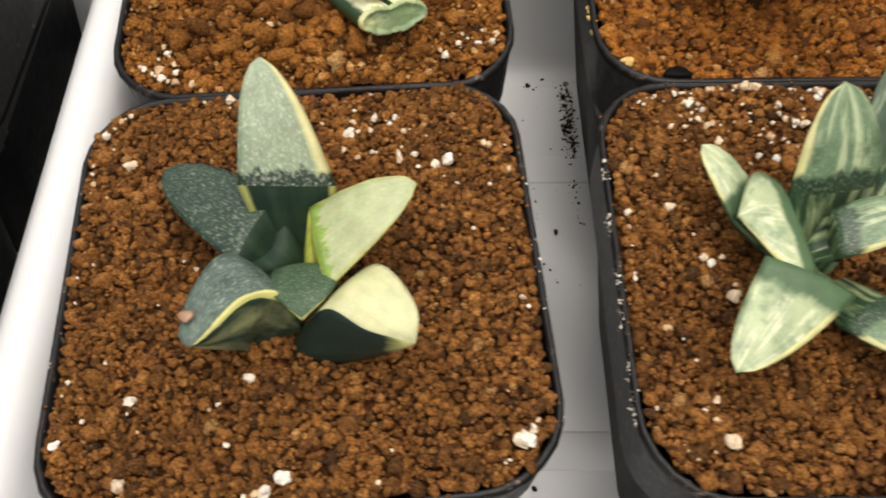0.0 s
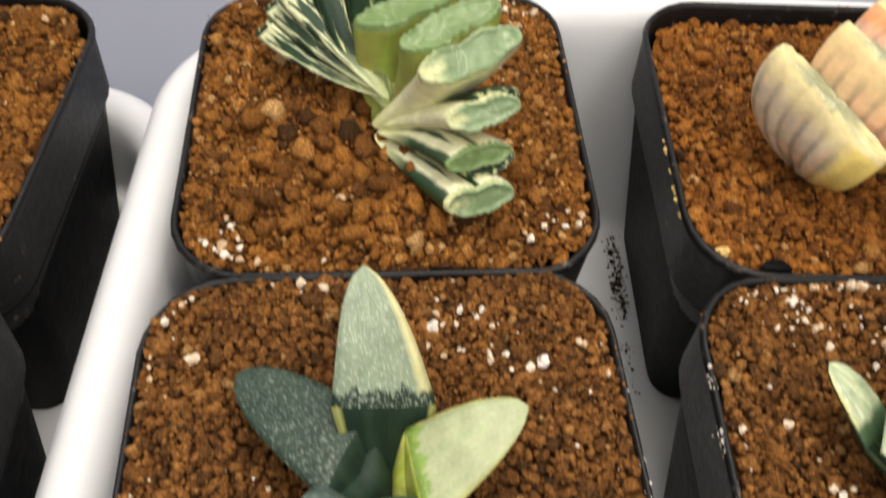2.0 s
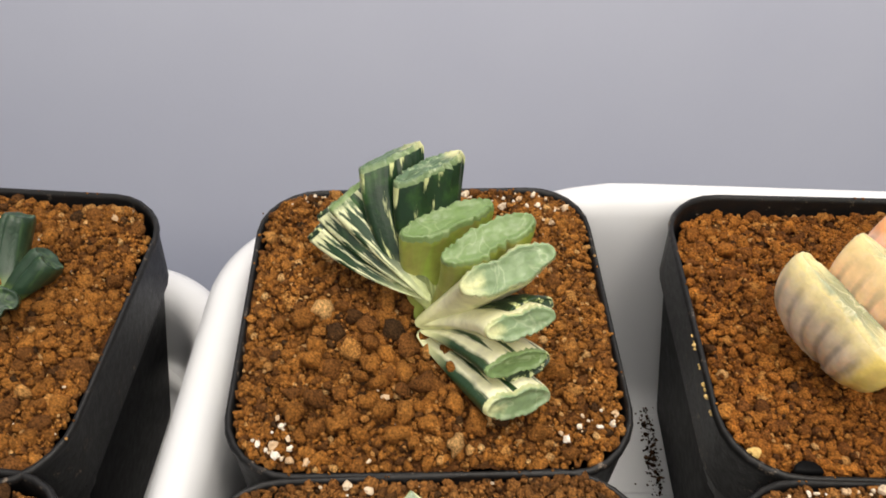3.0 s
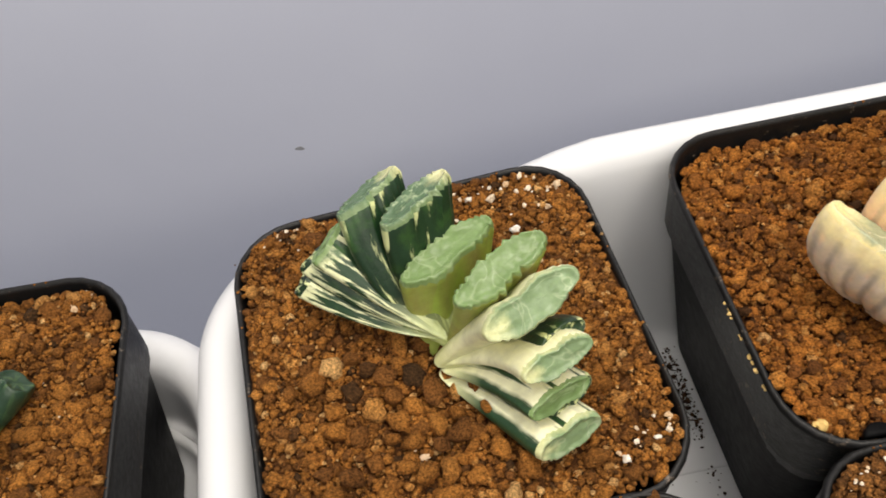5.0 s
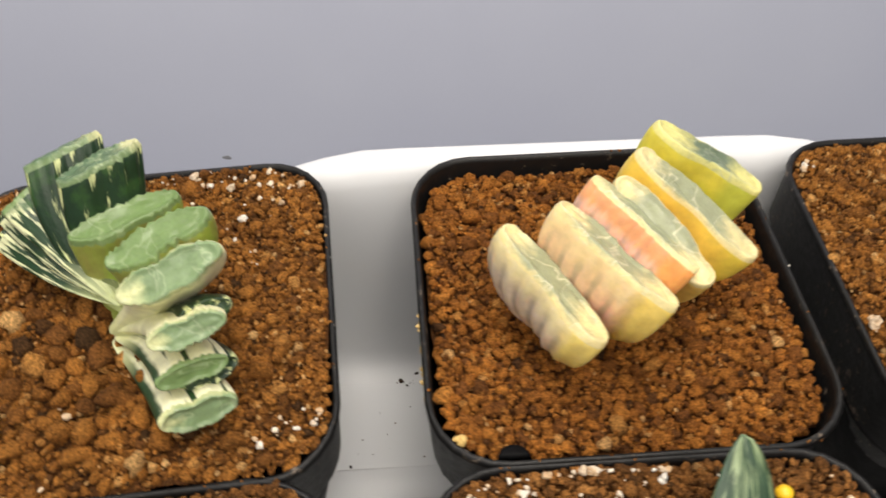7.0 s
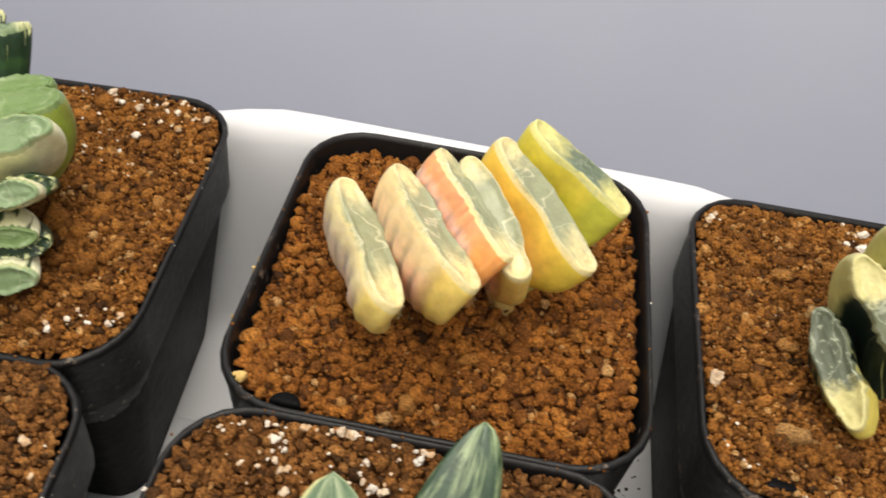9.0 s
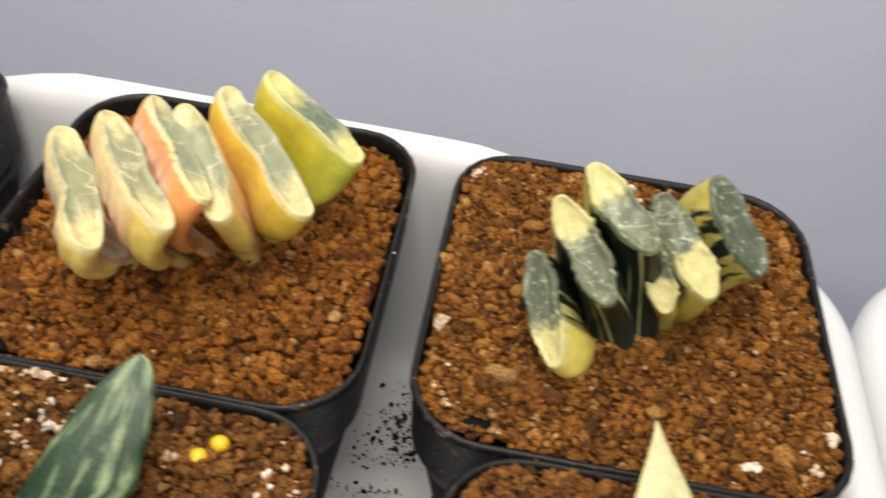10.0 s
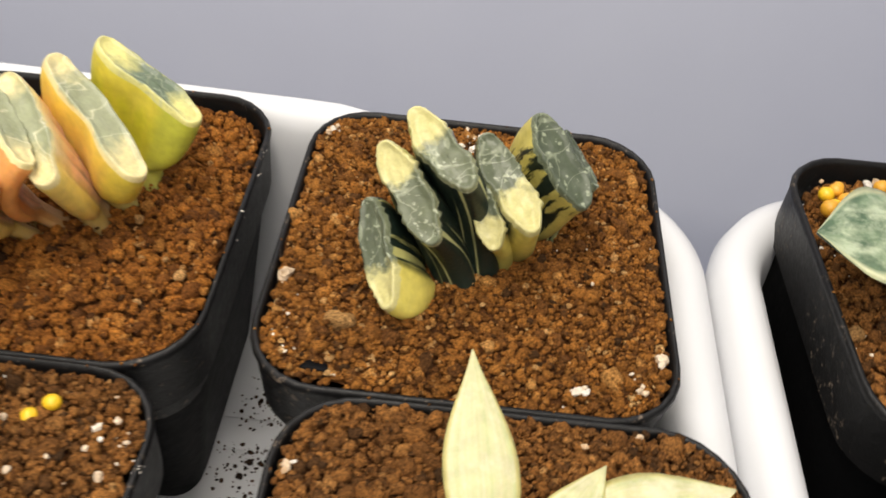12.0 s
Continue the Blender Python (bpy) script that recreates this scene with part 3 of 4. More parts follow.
shelf_paint = plastic("grey_shelf_steel", (0.30, 0.30, 0.31), 0.45, (0.2, 0.19, 0.18), 0.3)
box("wall_back", (-1.6, 0.418, -0.9), (1.7, 0.46, 1.5), wall_paint, "plain blue-grey painted wall behind the shelf", "wall", bevel=0)
box("floor", (-1.6, -1.6, -0.94), (1.7, 0.46, -0.9), wall_paint, "plain grey floor below the shelf", "floor", bevel=0)
box("shelf_board", (-0.55, -0.30, -0.004), (0.62, 0.150, 0.0178), shelf_paint, "grey steel shelf board under the trays", "shelf")


def speck():
    me = lumps_mesh("wall_mark", [(0, 0, 0)], [0.0036], np.random.default_rng(4), [1], rough=0.1)
    me.materials.append(shelf_paint)
    ob = new("wall_mark", me)
    ob.matrix_world = Matrix.Translation((-0.078, 0.4185, -0.151)) @ Matrix.Diagonal((1.25, 0.25, 0.8, 1))
    tagged(ob, label="small dark smudge on the blue-grey wall", category="mark", kind="structure")


speck()


def tray(x0, x1, y0, y1, label, rim_top=0.0766):
    """A white plastic tray with round corners, a rolled rim, and a raised lip at the middle of its back."""
    ob = thing("tray", ((x0 + x1) / 2, (y0 + y1) / 2, 0.0178), label, "tray", group="white trays side by side")
    cy = (y0 + y1) / 2
    hx, hy = (x1 - x0) / 2, (y1 - y0) / 2
    # inset, height over the base or over the rim's top, which of the two, share of the raised lip
    profile = [(0.0170, 0.0000, 0, 0), (0.0120, 0.020, 0, 0), (0.0075, -0.0150, 1, 1), (0.0022, -0.0140, 1, 1), (0.0004, -0.0105, 1, 1), (0.0000, -0.0062, 1, 1), (0.0012, -0.0022, 1, 1), (0.0034, -0.0004, 1, 1),
               (0.0056, 0.0000, 1, 1), (0.0076, -0.0007, 1, 1), (0.0092, -0.0021, 1, 1), (0.0102, -0.0043, 1, 0.97), (0.0110, -0.0080, 1, 0.9), (0.0117, -0.0130, 1, 0.78), (0.0125, -0.0205, 1, 0.58), (0.0135, -0.0300, 1, 0.35), (0.0147, 0.021, 0, 0.12), (0.0160, 0.0140, 0, 0),
               (0.0171, 0.0112, 0, 0), (0.0188, 0.0097, 0, 0), (0.0225, 0.0088, 0, 0), (0.0600, 0.0088, 0, 0)]
    base, rings = 0.0178, []
    for inset, z, high, share in profile:
        ring = []
        n = 18
        outline = rounded_square(hx - inset, hy - inset, max(0.006, 0.030 - inset), n)
        dense = []
        for i, p in enumerate(outline):
            p2 = outline[(i + 1) % len(outline)]
            steps = 24 if math.dist(p, p2) > 0.03 else 1
            dense += [(p[0] + (p2[0] - p[0]) * j / steps, p[1] + (p2[1] - p[1]) * j / steps) for j in range(steps)]
        for px, py in dense:
            w = smooth(hy - 0.04, hy - 0.022, py) * smooth(-hx + 0.046, -hx + 0.090, px) * (1 - smooth(hx - 0.082, hx - 0.036, px))
            lift = (rim_top - base if high else 0.0) + 0.0078 * w * share
            ring.append((px, py + 0.0028 * w * share, z + lift))
        rings.append(ring)
    for name, lo, hi, first, last in (("tray_outside", 0, 3, True, False), ("tray_rim", 2, 15, False, False), ("tray_wall", 14, 21, False, False), ("tray_floor", 20, 22, False, True)):
        part(name, mesh_of(name, *loft(rings[lo:hi], cap_first=first, cap_last=last)), white_plastic, ob)
    for y in (0.1180, 0.0490):
        section = [(-0.0046, -0.0002), (-0.0034, 0.0002), (-0.0018, 0.0007), (0.0, 0.0009), (0.0018, 0.0007), (0.0034, 0.0002), (0.0046, -0.0002)]
        rib = [[(x, y - cy + v, 0.0088 + z) for v, z in section] for x in (-hx + 0.024, -hx + 0.028, hx - 0.028, hx - 0.024)]
        part("floor_rib", mesh_of("floor_rib", *loft(rib, cap_first=True, cap_last=True)), white_plastic, ob)
    return ob


TRAY_FRONT = -0.115
tray(-0.0695, 0.1822, TRAY_FRONT, 0.1665, "white plastic tray with a rolled rim, holding square black pots")
tray(0.1826, 0.4340, TRAY_FRONT, 0.1665, "white plastic tray with a thick rounded rim beside another")
tray(-0.3160, -0.0640, TRAY_FRONT, 0.1610, "lower white plastic tray, its rim tucked under its neighbour", rim_top=0.0608)

# ---- pots and soil ----
POTS = {
    "star": (-0.0194, 0.0570, 4.6), "fan": (-0.0224, 0.1240, 3.6), "stripe": (0.0590, 0.0583, 0.4), "orange": (0.0600, 0.1257, 0.6),
    "yellow": (0.1437, 0.0592, 1.0), "dark": (0.1351, 0.1266, 0.6), "left_back": (-0.1115, 0.1200, -1.6), "left_front": (-0.1070, 0.0540, 3.5),
    "right_back": (0.2308, 0.1298, 2.4), "right_front": (0.2360, 0.0590, 2.0), "near": (0.0600, -0.0098, 0.0),
}
POT_LABEL = "square black plastic nursery pot with rounded corners, soil-dusted"
for key, (x, y, turn) in POTS.items():
    pot(x, y, turn, POT_LABEL, taper=0.0006 if key.startswith("right") else 0.0095)


def coarse_heap():
    """Large granules heaped before the fan's foot."""
    rng, out = np.random.default_rng(5), []
    for r in sorted(rng.uniform(0.0009, 0.0021, 900), reverse=True):
        px, py = rng.normal(-0.003, 0.010), rng.normal(-0.012, 0.0075)
        if max(abs(px), abs(py)) < 0.030 and py < 0.0 - 0.4 * max(0, px) and all(math.hypot(px - q[0], py - q[1]) > 0.85 * (r + q[2]) for q in out):
            out.append((px, py, r))
    return out[:230]


HEAPS = {"fan": coarse_heap()}


SOIL_LABEL = "reddish-brown akadama clay granules filling a black pot"
HEIGHT = {}
for key, seed, mat, grains, mean, spread, mound, level in (
        ("star", 11, soil_brown, 4600, 0.00064, 0.34, 0.0016, 0.0001), ("fan", 12, soil_dusty, 3000, 0.00068, 0.38, 0.0020, -0.0004),
        ("stripe", 13, soil_brown, 4000, 0.00068, 0.34, 0.0014, -0.0004), ("orange", 14, soil_orange, 2500, 0.00098, 0.22, 0.0010, -0.0030),
        ("yellow", 15, soil_brown, 3400, 0.00072, 0.36, 0.0018, -0.0002), ("dark", 16, soil_dusty, 3200, 0.00066, 0.38, 0.0018, -0.0011),
        ("left_back", 17, soil_dusty, 2300, 0.00085, 0.42, 0.0018, -0.0016), ("left_front", 18, soil_brown, 1800, 0.00095, 0.34, 0.0012, -0.0018),
        ("right_back", 19, soil_brown, 2000, 0.00090, 0.40, 0.0010, -0.0040), ("right_front", 20, soil_brown, 1500, 0.00095, 0.36, 0.0010, -0.0025),
        ("near", 21, soil_brown, 1500, 0.00095, 0.34, 0.0010, -0.0014)):
    x, y, turn = POTS[key]
    _, HEIGHT[key] = soil(x, y, turn, seed, mat, SOIL_LABEL, grains, mean, spread, mound, level, heap=HEAPS.get(key, ()), bed_depth=0.0009 if key in ("fan", "dark", "left_back") else 0.0014, on_rim=14 if key in ("star", "stripe", "yellow") else 16)

for key, seed, spots in (
        ("star", 44, [(0.010, 0.022, 14, 0.004, 0.0008), (0.020, 0.016, 9, 0.004, 0.0008), (0.032, -0.008, 2, 0.001, 0.0010), (-0.012, 0.031, 3, 0.003, 0.0009), (-0.030, 0.018, 8, 0.003, 0.0008),
                         (-0.016, -0.029, 14, 0.007, 0.0009), (0.031, -0.027, 9, 0.003, 0.0009), (-0.028, -0.010, 10, 0.008, 0.00035), (0.028, 0.012, 6, 0.006, 0.0006), (-0.030, 0.031, 6, 0.002, 0.0006), (0, 0, 24, 0.022, 0.0005)]),
        ("fan", 32, [(0.023, -0.026, 7, 0.002, 0.0008), (0.031, -0.025, 8, 0.0022, 0.0008), (-0.024, -0.029, 26, 0.003, 0.0008), (0.008, 0.030, 22, 0.005, 0.0007), (0.022, 0.028, 18, 0.005, 0.0006), (-0.022, 0.031, 8, 0.003, 0.0007), (0.017, 0.014, 20, 0.006, 0.0004), (0.002, -0.030, 4, 0.006, 0.0006)]),
        ("stripe", 33, [(-0.008, 0.028, 80, 0.007, 0.0007), (-0.024, 0.028, 26, 0.004, 0.0007), (-0.030, -0.006, 20, 0.010, 0.0008), (0.029, 0.020, 10, 0.004, 0.0007), (-0.028, -0.026, 8, 0.004, 0.0008), (0.02, 0.02, 12, 0.008, 0.0005)]),
        ("dark", 34, [(-0.0325, -0.0115, 5, 0.0005, 0.0012), (0.031, -0.021, 5, 0.0006, 0.0011), (0.018, -0.0285, 6, 0.0006, 0.0011), (0.0265, -0.0265, 8, 0.0010, 0.0008), (-0.001, 0.0285, 10, 0.003, 0.0009), (-0.032, 0.026, 5, 0.002, 0.0008), (-0.030, -0.024, 10, 0.004, 0.00035), (0, 0, 20, 0.02, 0.0004)]),
        ("yellow", 35, [(-0.031, 0.020, 3, 0.001, 0.0009), (0.012, 0.031, 3, 0.003, 0.0008), (-0.030, 0.005, 8, 0.004, 0.0007), (0.03, 0.02, 6, 0.004, 0.0007)]),
        ("left_back", 36, [(0.026, 0.029, 10, 0.003, 0.0006), (-0.010, 0.030, 16, 0.006, 0.0007), (0.022, -0.025, 18, 0.006, 0.0006), (0.0, 0.0, 20, 0.015, 0.0004)]),
        ("left_front", 37, [(0.030, 0.026, 8, 0.003, 0.0007), (0.031, 0.010, 6, 0.003, 0.0006)]),
        ("right_back", 38, [(-0.020, 0.028, 8, 0.005, 0.0009), (-0.030, 0.010, 8, 0.004, 0.00035), (-0.028, -0.01, 8, 0.005, 0.0006)]),
        ("near", 39, [(0.0, 0.028, 20, 0.014, 0.0008)])):
    x, y, turn = POTS[key]
    perlite_bits(x, y, turn, seed, spots, HEIGHT[key])

# ---- leaf pigments ----

star_dark = leaf_skin("star_leaf_dark", (0.018, 0.038, 0.026), (0.030, 0.058, 0.038), (0.010, 0.026, 0.018), 6, 0.55, 0.12, 0.75, 1.2, speckle=0.26, rough=0.5, gloss=0.35)
star_grey = leaf_skin("star_leaf_grey", (0.185, 0.245, 0.165), (0.28, 0.335, 0.225), (0.17, 0.23, 0.16), 8, 0.5, 0.15, 0.75, 0.8, root=(0.014, 0.032, 0.020), root_to=0.14, speckle=0.6, margin=(0.62, 0.58, 0.28), margin_side=1)
star_blue = leaf_skin("star_leaf_blue", (0.050, 0.080, 0.070), (0.080, 0.118, 0.098), (0.03, 0.055, 0.045), 5, 0.5, 0.2, 0.6, 0.8, root=(0.014, 0.032, 0.020), root_to=0.12, speckle=0.34, margin=(0.60, 0.56, 0.20), margin_side=1, margin_from=0.985, rough=0.5, gloss=0.4)
star_pale = leaf_skin("star_leaf_pale", (0.37, 0.40, 0.215), (0.30, 0.36, 0.19), (0.42, 0.44, 0.25), 9, 0.52, 0.12, 0.7, 0.6, root=(0.20, 0.31, 0.05), root_to=0.10, speckle=0.25, margin=(0.48, 0.49, 0.17), margin_side=0, margin_from=0.975)
star_back = leaf_skin("star_leaf_back", (0.012, 0.028, 0.018), (0.020, 0.042, 0.024), (0.008, 0.022, 0.014), 5, 0.55, 0.1, 0.7, 0.5, margin=(0.42, 0.44, 0.14), margin_side=0, rough=0.6, gloss=0.25)
star_back_pale = leaf_skin("star_leaf_back_pale", (0.40, 0.50, 0.06), (0.62, 0.64, 0.16), (0.34, 0.46, 0.06), 6, 0.55, 0.1, 0.7, 0.5)
star_front = leaf_skin("star_leaf_front", (0.016, 0.034, 0.022), (0.30, 0.31, 0.15), (0.05, 0.075, 0.045), 2.2, 0.52, 0.10, 0.62, 1.4, margin=(0.48, 0.48, 0.16), margin_side=0, margin_from=0.985, rough=0.5, gloss=0.3, seed=1.7)
star_flank = leaf_skin("star_leaf_flank", (0.010, 0.024, 0.018), (0.018, 0.036, 0.026), (0.007, 0.018, 0.013), 5, 0.55, 0.1, 0.7, 0.5, tip=(0.52, 0.52, 0.20), tip_at=0.86, rough=0.45, gloss=0.35)
star_cream = leaf_skin("star_leaf_cream", (0.52, 0.52, 0.30), (0.46, 0.48, 0.26), (0.56, 0.55, 0.34), 7, 0.52, 0.14, 0.7, 0.5, root=(0.30, 0.38, 0.10), root_to=0.31, speckle=0.12)
star_inner = leaf_skin("star_leaf_inner", (0.030, 0.066, 0.032), (0.045, 0.085, 0.042), (0.020, 0.048, 0.024), 6, 0.55, 0.12, 0.75, 1.2, speckle=0.22, rough=0.5, gloss=0.35)
stripe_face = leaf_skin("striped_leaf", (0.12, 0.195, 0.105), (0.38, 0.45, 0.27), (0.06, 0.105, 0.05), 7, 0.545, 0.06, 0.60, 0.9, speckle=0.2, margin=(0.58, 0.56, 0.26), margin_side=-1, margin_from=0.94, root=(0.018, 0.046, 0.020), root_to=0.22, seed=2.0)
stripe_pale = leaf_skin("striped_leaf_pale", (0.33, 0.39, 0.23), (0.60, 0.62, 0.42), (0.12, 0.19, 0.10), 5, 0.53, 0.05, 0.56, 0.9, margin=(0.60, 0.58, 0.26), margin_side=-1, margin_from=0.96, root=(0.06, 0.11, 0.05), root_to=0.29, seed=4.0)
stripe_dark = leaf_skin("striped_leaf_dark", (0.020, 0.052, 0.024), (0.30, 0.38, 0.20), (0.015, 0.042, 0.02), 6, 0.56, 0.09, 0.66, 1.7, seed=6.0)
spike_yellow = leaf_skin("spike_leaf_yellow", (0.58, 0.54, 0.31), (0.46, 0.48, 0.23), (0.62, 0.58, 0.38), 9, 0.52, 0.12, 0.6, 0.4, speckle=0.15, margin=(0.58, 0.52, 0.20), margin_side=0, margin_from=0.90, tip=(0.62, 0.36, 0.20), tip_at=1.02)
marbled = leaf_skin("marbled_leaf", (0.16, 0.225, 0.13), (0.38, 0.44, 0.30), (0.07, 0.12, 0.065), 4, 0.5, 0.10, 0.56, 2.5, rough=0.22, margin=(0.48, 0.50, 0.30), margin_side=0, seed=8.0)
blunt_green = leaf_skin("blunt_leaf", (0.020, 0.048, 0.024), (0.10, 0.17, 0.06), (0.03, 0.07, 0.03), 5, 0.60, 0.06, 0.7, 0.6, root=(0.24, 0.36, 0.06), seed=4.4)
scar_brown = leaf_skin("scar_brown", (0.30, 0.18, 0.11), (0.22, 0.12, 0.07), (0.42, 0.28, 0.18), 4, 0.5, 0.1, 0.6, 1.0)

fan_mixed = leaf_skin("fan_leaf_mixed", (0.85, 0.84, 0.57), (0.022, 0.062, 0.022), (0.56, 0.58, 0.28), 7, 0.56, 0.03, 0.72, 1.0, root=(0.62, 0.63, 0.34), margin=(0.018, 0.052, 0.020), margin_side=-1, margin_from=0.93, seed=1.0)
fan_dark = leaf_skin("fan_leaf_dark", (0.008, 0.030, 0.010), (0.58, 0.62, 0.30), (0.028, 0.080, 0.016), 10, 0.570, 0.025, 0.62, 1.8, root=(0.46, 0.52, 0.22), seed=3.0)
fan_fine = leaf_skin("fan_leaf_fine", (0.012, 0.042, 0.014), (0.68, 0.70, 0.42), (0.04, 0.10, 0.025), 7, 0.525, 0.03, 0.62, 2.2, root=(0.50, 0.56, 0.28), seed=9.0)
fan_cream = leaf_skin("fan_leaf_cream", (0.84, 0.83, 0.54), (0.62, 0.65, 0.32), (0.50, 0.56, 0.24), 6, 0.66, 0.08, 0.72, 0.5, root=(0.60, 0.61, 0.30), seed=5.0)
fan_brown = leaf_skin("fan_leaf_olive", (0.32, 0.44, 0.07), (0.30, 0.25, 0.09), (0.38, 0.48, 0.09), 2.5, 0.52, 0.12, 0.72, 0.8, root=(0.34, 0.44, 0.09), seed=7.0)
fan_window = window_skin("fan_window", (0.155, 0.238, 0.090), (0.22, 0.30, 0.13), (0.46, 0.53, 0.33), 0.25, 0.02)
fan_window_deep = window_skin("fan_window_deep", (0.085, 0.145, 0.078), (0.16, 0.23, 0.11), (0.46, 0.54, 0.34), 0.3, 0.12, (1.2, 0.90), flecks=0.5)
fan_window_pale = window_skin("fan_window_pale", (0.20, 0.285, 0.145), (0.50, 0.53, 0.28), (0.52, 0.58, 0.40), 0.3, 0.05, (0.90, 1.2), (0.66, 0.67, 0.36))

# orange, greyish and coral roots are darkened for the shade beneath the leaves
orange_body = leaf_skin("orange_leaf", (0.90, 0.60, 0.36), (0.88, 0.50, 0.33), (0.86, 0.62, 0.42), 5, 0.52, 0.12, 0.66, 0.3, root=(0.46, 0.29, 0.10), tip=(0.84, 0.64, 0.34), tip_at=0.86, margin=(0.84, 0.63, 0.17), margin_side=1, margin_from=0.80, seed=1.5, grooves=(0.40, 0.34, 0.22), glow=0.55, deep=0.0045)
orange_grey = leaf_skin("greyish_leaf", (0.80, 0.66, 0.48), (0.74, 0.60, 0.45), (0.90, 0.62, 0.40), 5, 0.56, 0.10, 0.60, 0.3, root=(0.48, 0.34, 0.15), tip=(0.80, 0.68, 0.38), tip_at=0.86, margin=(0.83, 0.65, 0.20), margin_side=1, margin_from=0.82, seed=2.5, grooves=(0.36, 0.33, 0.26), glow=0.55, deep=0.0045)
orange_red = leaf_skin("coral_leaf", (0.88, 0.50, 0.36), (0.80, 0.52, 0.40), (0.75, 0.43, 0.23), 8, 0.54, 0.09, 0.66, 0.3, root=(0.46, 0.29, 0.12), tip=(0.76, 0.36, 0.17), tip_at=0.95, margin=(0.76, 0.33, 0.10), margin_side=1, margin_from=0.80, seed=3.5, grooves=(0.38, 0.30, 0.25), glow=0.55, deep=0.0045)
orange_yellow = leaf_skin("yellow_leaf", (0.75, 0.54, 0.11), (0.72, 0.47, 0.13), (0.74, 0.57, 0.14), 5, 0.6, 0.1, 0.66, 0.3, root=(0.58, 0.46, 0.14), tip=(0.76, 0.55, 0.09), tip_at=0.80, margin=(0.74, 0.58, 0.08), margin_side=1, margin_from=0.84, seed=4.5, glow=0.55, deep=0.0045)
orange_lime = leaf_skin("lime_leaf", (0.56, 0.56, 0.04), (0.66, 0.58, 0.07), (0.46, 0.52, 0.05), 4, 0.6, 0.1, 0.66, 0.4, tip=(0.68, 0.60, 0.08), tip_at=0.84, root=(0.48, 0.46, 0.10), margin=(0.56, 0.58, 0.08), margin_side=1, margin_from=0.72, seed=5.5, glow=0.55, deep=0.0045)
orange_window = window_skin("orange_window", (0.30, 0.32, 0.20), (0.78, 0.66, 0.33), (0.70, 0.66, 0.46), 0.6, 0.05, (0.90, 0.84), (0.76, 0.64, 0.32))
lime_window = window_skin("lime_window", (0.13, 0.17, 0.115), (0.62, 0.60, 0.24), (0.44, 0.47, 0.34), 0.5, 0.14, (0.74, 0.80), (0.68, 0.63, 0.24))

dark_body = leaf_skin("dark_leaf", (0.016, 0.028, 0.019), (0.46, 0.47, 0.20), (0.013, 0.026, 0.018), 11, 0.56, 0.03, 0.78, 0.25, seed=1.2)
dark_edged = leaf_skin("dark_leaf_edged", (0.010, 0.019, 0.013), (0.52, 0.51, 0.22), (0.010, 0.020, 0.014), 7, 0.610, 0.03, 0.78, 0.25, margin=(0.58, 0.55, 0.20), margin_side=-1, margin_from=0.72, seed=3.3)
dark_yellow = leaf_skin("dark_leaf_yellow", (0.012, 0.022, 0.015), (0.50, 0.48, 0.17), (0.014, 0.028, 0.02), 9, 0.55, 0.03, 0.75, 0.3, margin=(0.70, 0.60, 0.13), margin_side=1, margin_from=0.66, seed=2.2)
dark_tailed = leaf_skin("dark_leaf_tailed", (0.012, 0.022, 0.015), (0.50, 0.48, 0.17), (0.014, 0.028, 0.02), 9, 0.55, 0.03, 0.75, 0.3, margin=(0.70, 0.60, 0.13), margin_side=1, margin_from=0.86, root=(0.012, 0.020, 0.012), root_to=0.75, seed=5.2)
dark_banded = leaf_skin("dark_leaf_banded", (0.66, 0.57, 0.15), (0.012, 0.022, 0.015), (0.68, 0.60, 0.20), 5, 0.52, 0.02, 0.75, 1.3, root=(0.012, 0.020, 0.012), root_to=0.6, seed=6.1)
dark_window = window_skin("dark_window", (0.085, 0.103, 0.068), (0.17, 0.195, 0.125), (0.38, 0.42, 0.30), 0.45, 0.03, flecks=0.75, fade=0.05)
dark_window_foot = window_skin("dark_window_foot", (0.105, 0.122, 0.080), (0.20, 0.225, 0.14), (0.40, 0.44, 0.32), 0.45, 0.03, (1.2, 0.66), (0.60, 0.55, 0.24), flecks=0.75, fade=0.05)
dark_window_head = window_skin("dark_window_head", (0.140, 0.158, 0.098), (0.30, 0.31, 0.18), (0.44, 0.47, 0.34), 0.45, 0.05, (0.62, 1.2), (0.60, 0.55, 0.24), flecks=0.75, fade=0.05)
dark_window_yellow = window_skin("dark_window_tail", (0.110, 0.128, 0.080), (0.30, 0.31, 0.17), (0.44, 0.47, 0.34), 0.45, 0.05, (1.2, 0.58), (0.60, 0.55, 0.24), flecks=0.75, fade=0.05)

# ---- plants ----
def ground_of(key):
    x, y, _ = POTS[key]
    return (x, y, HEIGHT[key](0, 0))


# star-shaped rosette
star = thing("haworthia", ground_of("star"), "star-shaped haworthia rosette, half dark green, half pale yellow", "succulent", group="haworthia plants")
sc = (-0.0188, 0.0560, 0.0850)
wedge_leaf(star, (-0.0257, 0.0608, 0.1034), (-0.0136, 0.0632, 0.0997), (-0.0224, 0.0737, 0.1130), sc, 0.0045, [star_grey, star_back], bulge=0.0, power=5.0, taper=0.55, seed=1, label="grey-green leaf with a yellow edge")
wedge_leaf(star, (-0.0262, 0.0520, 0.0985), (-0.0215, 0.0628, 0.0985), (-0.0388, 0.0686, 0.0956), sc, 0.0048, [star_dark, star_back], bulge=0.15, power=4.0, taper=0.30, seed=2, label="dark green speckled leaf")
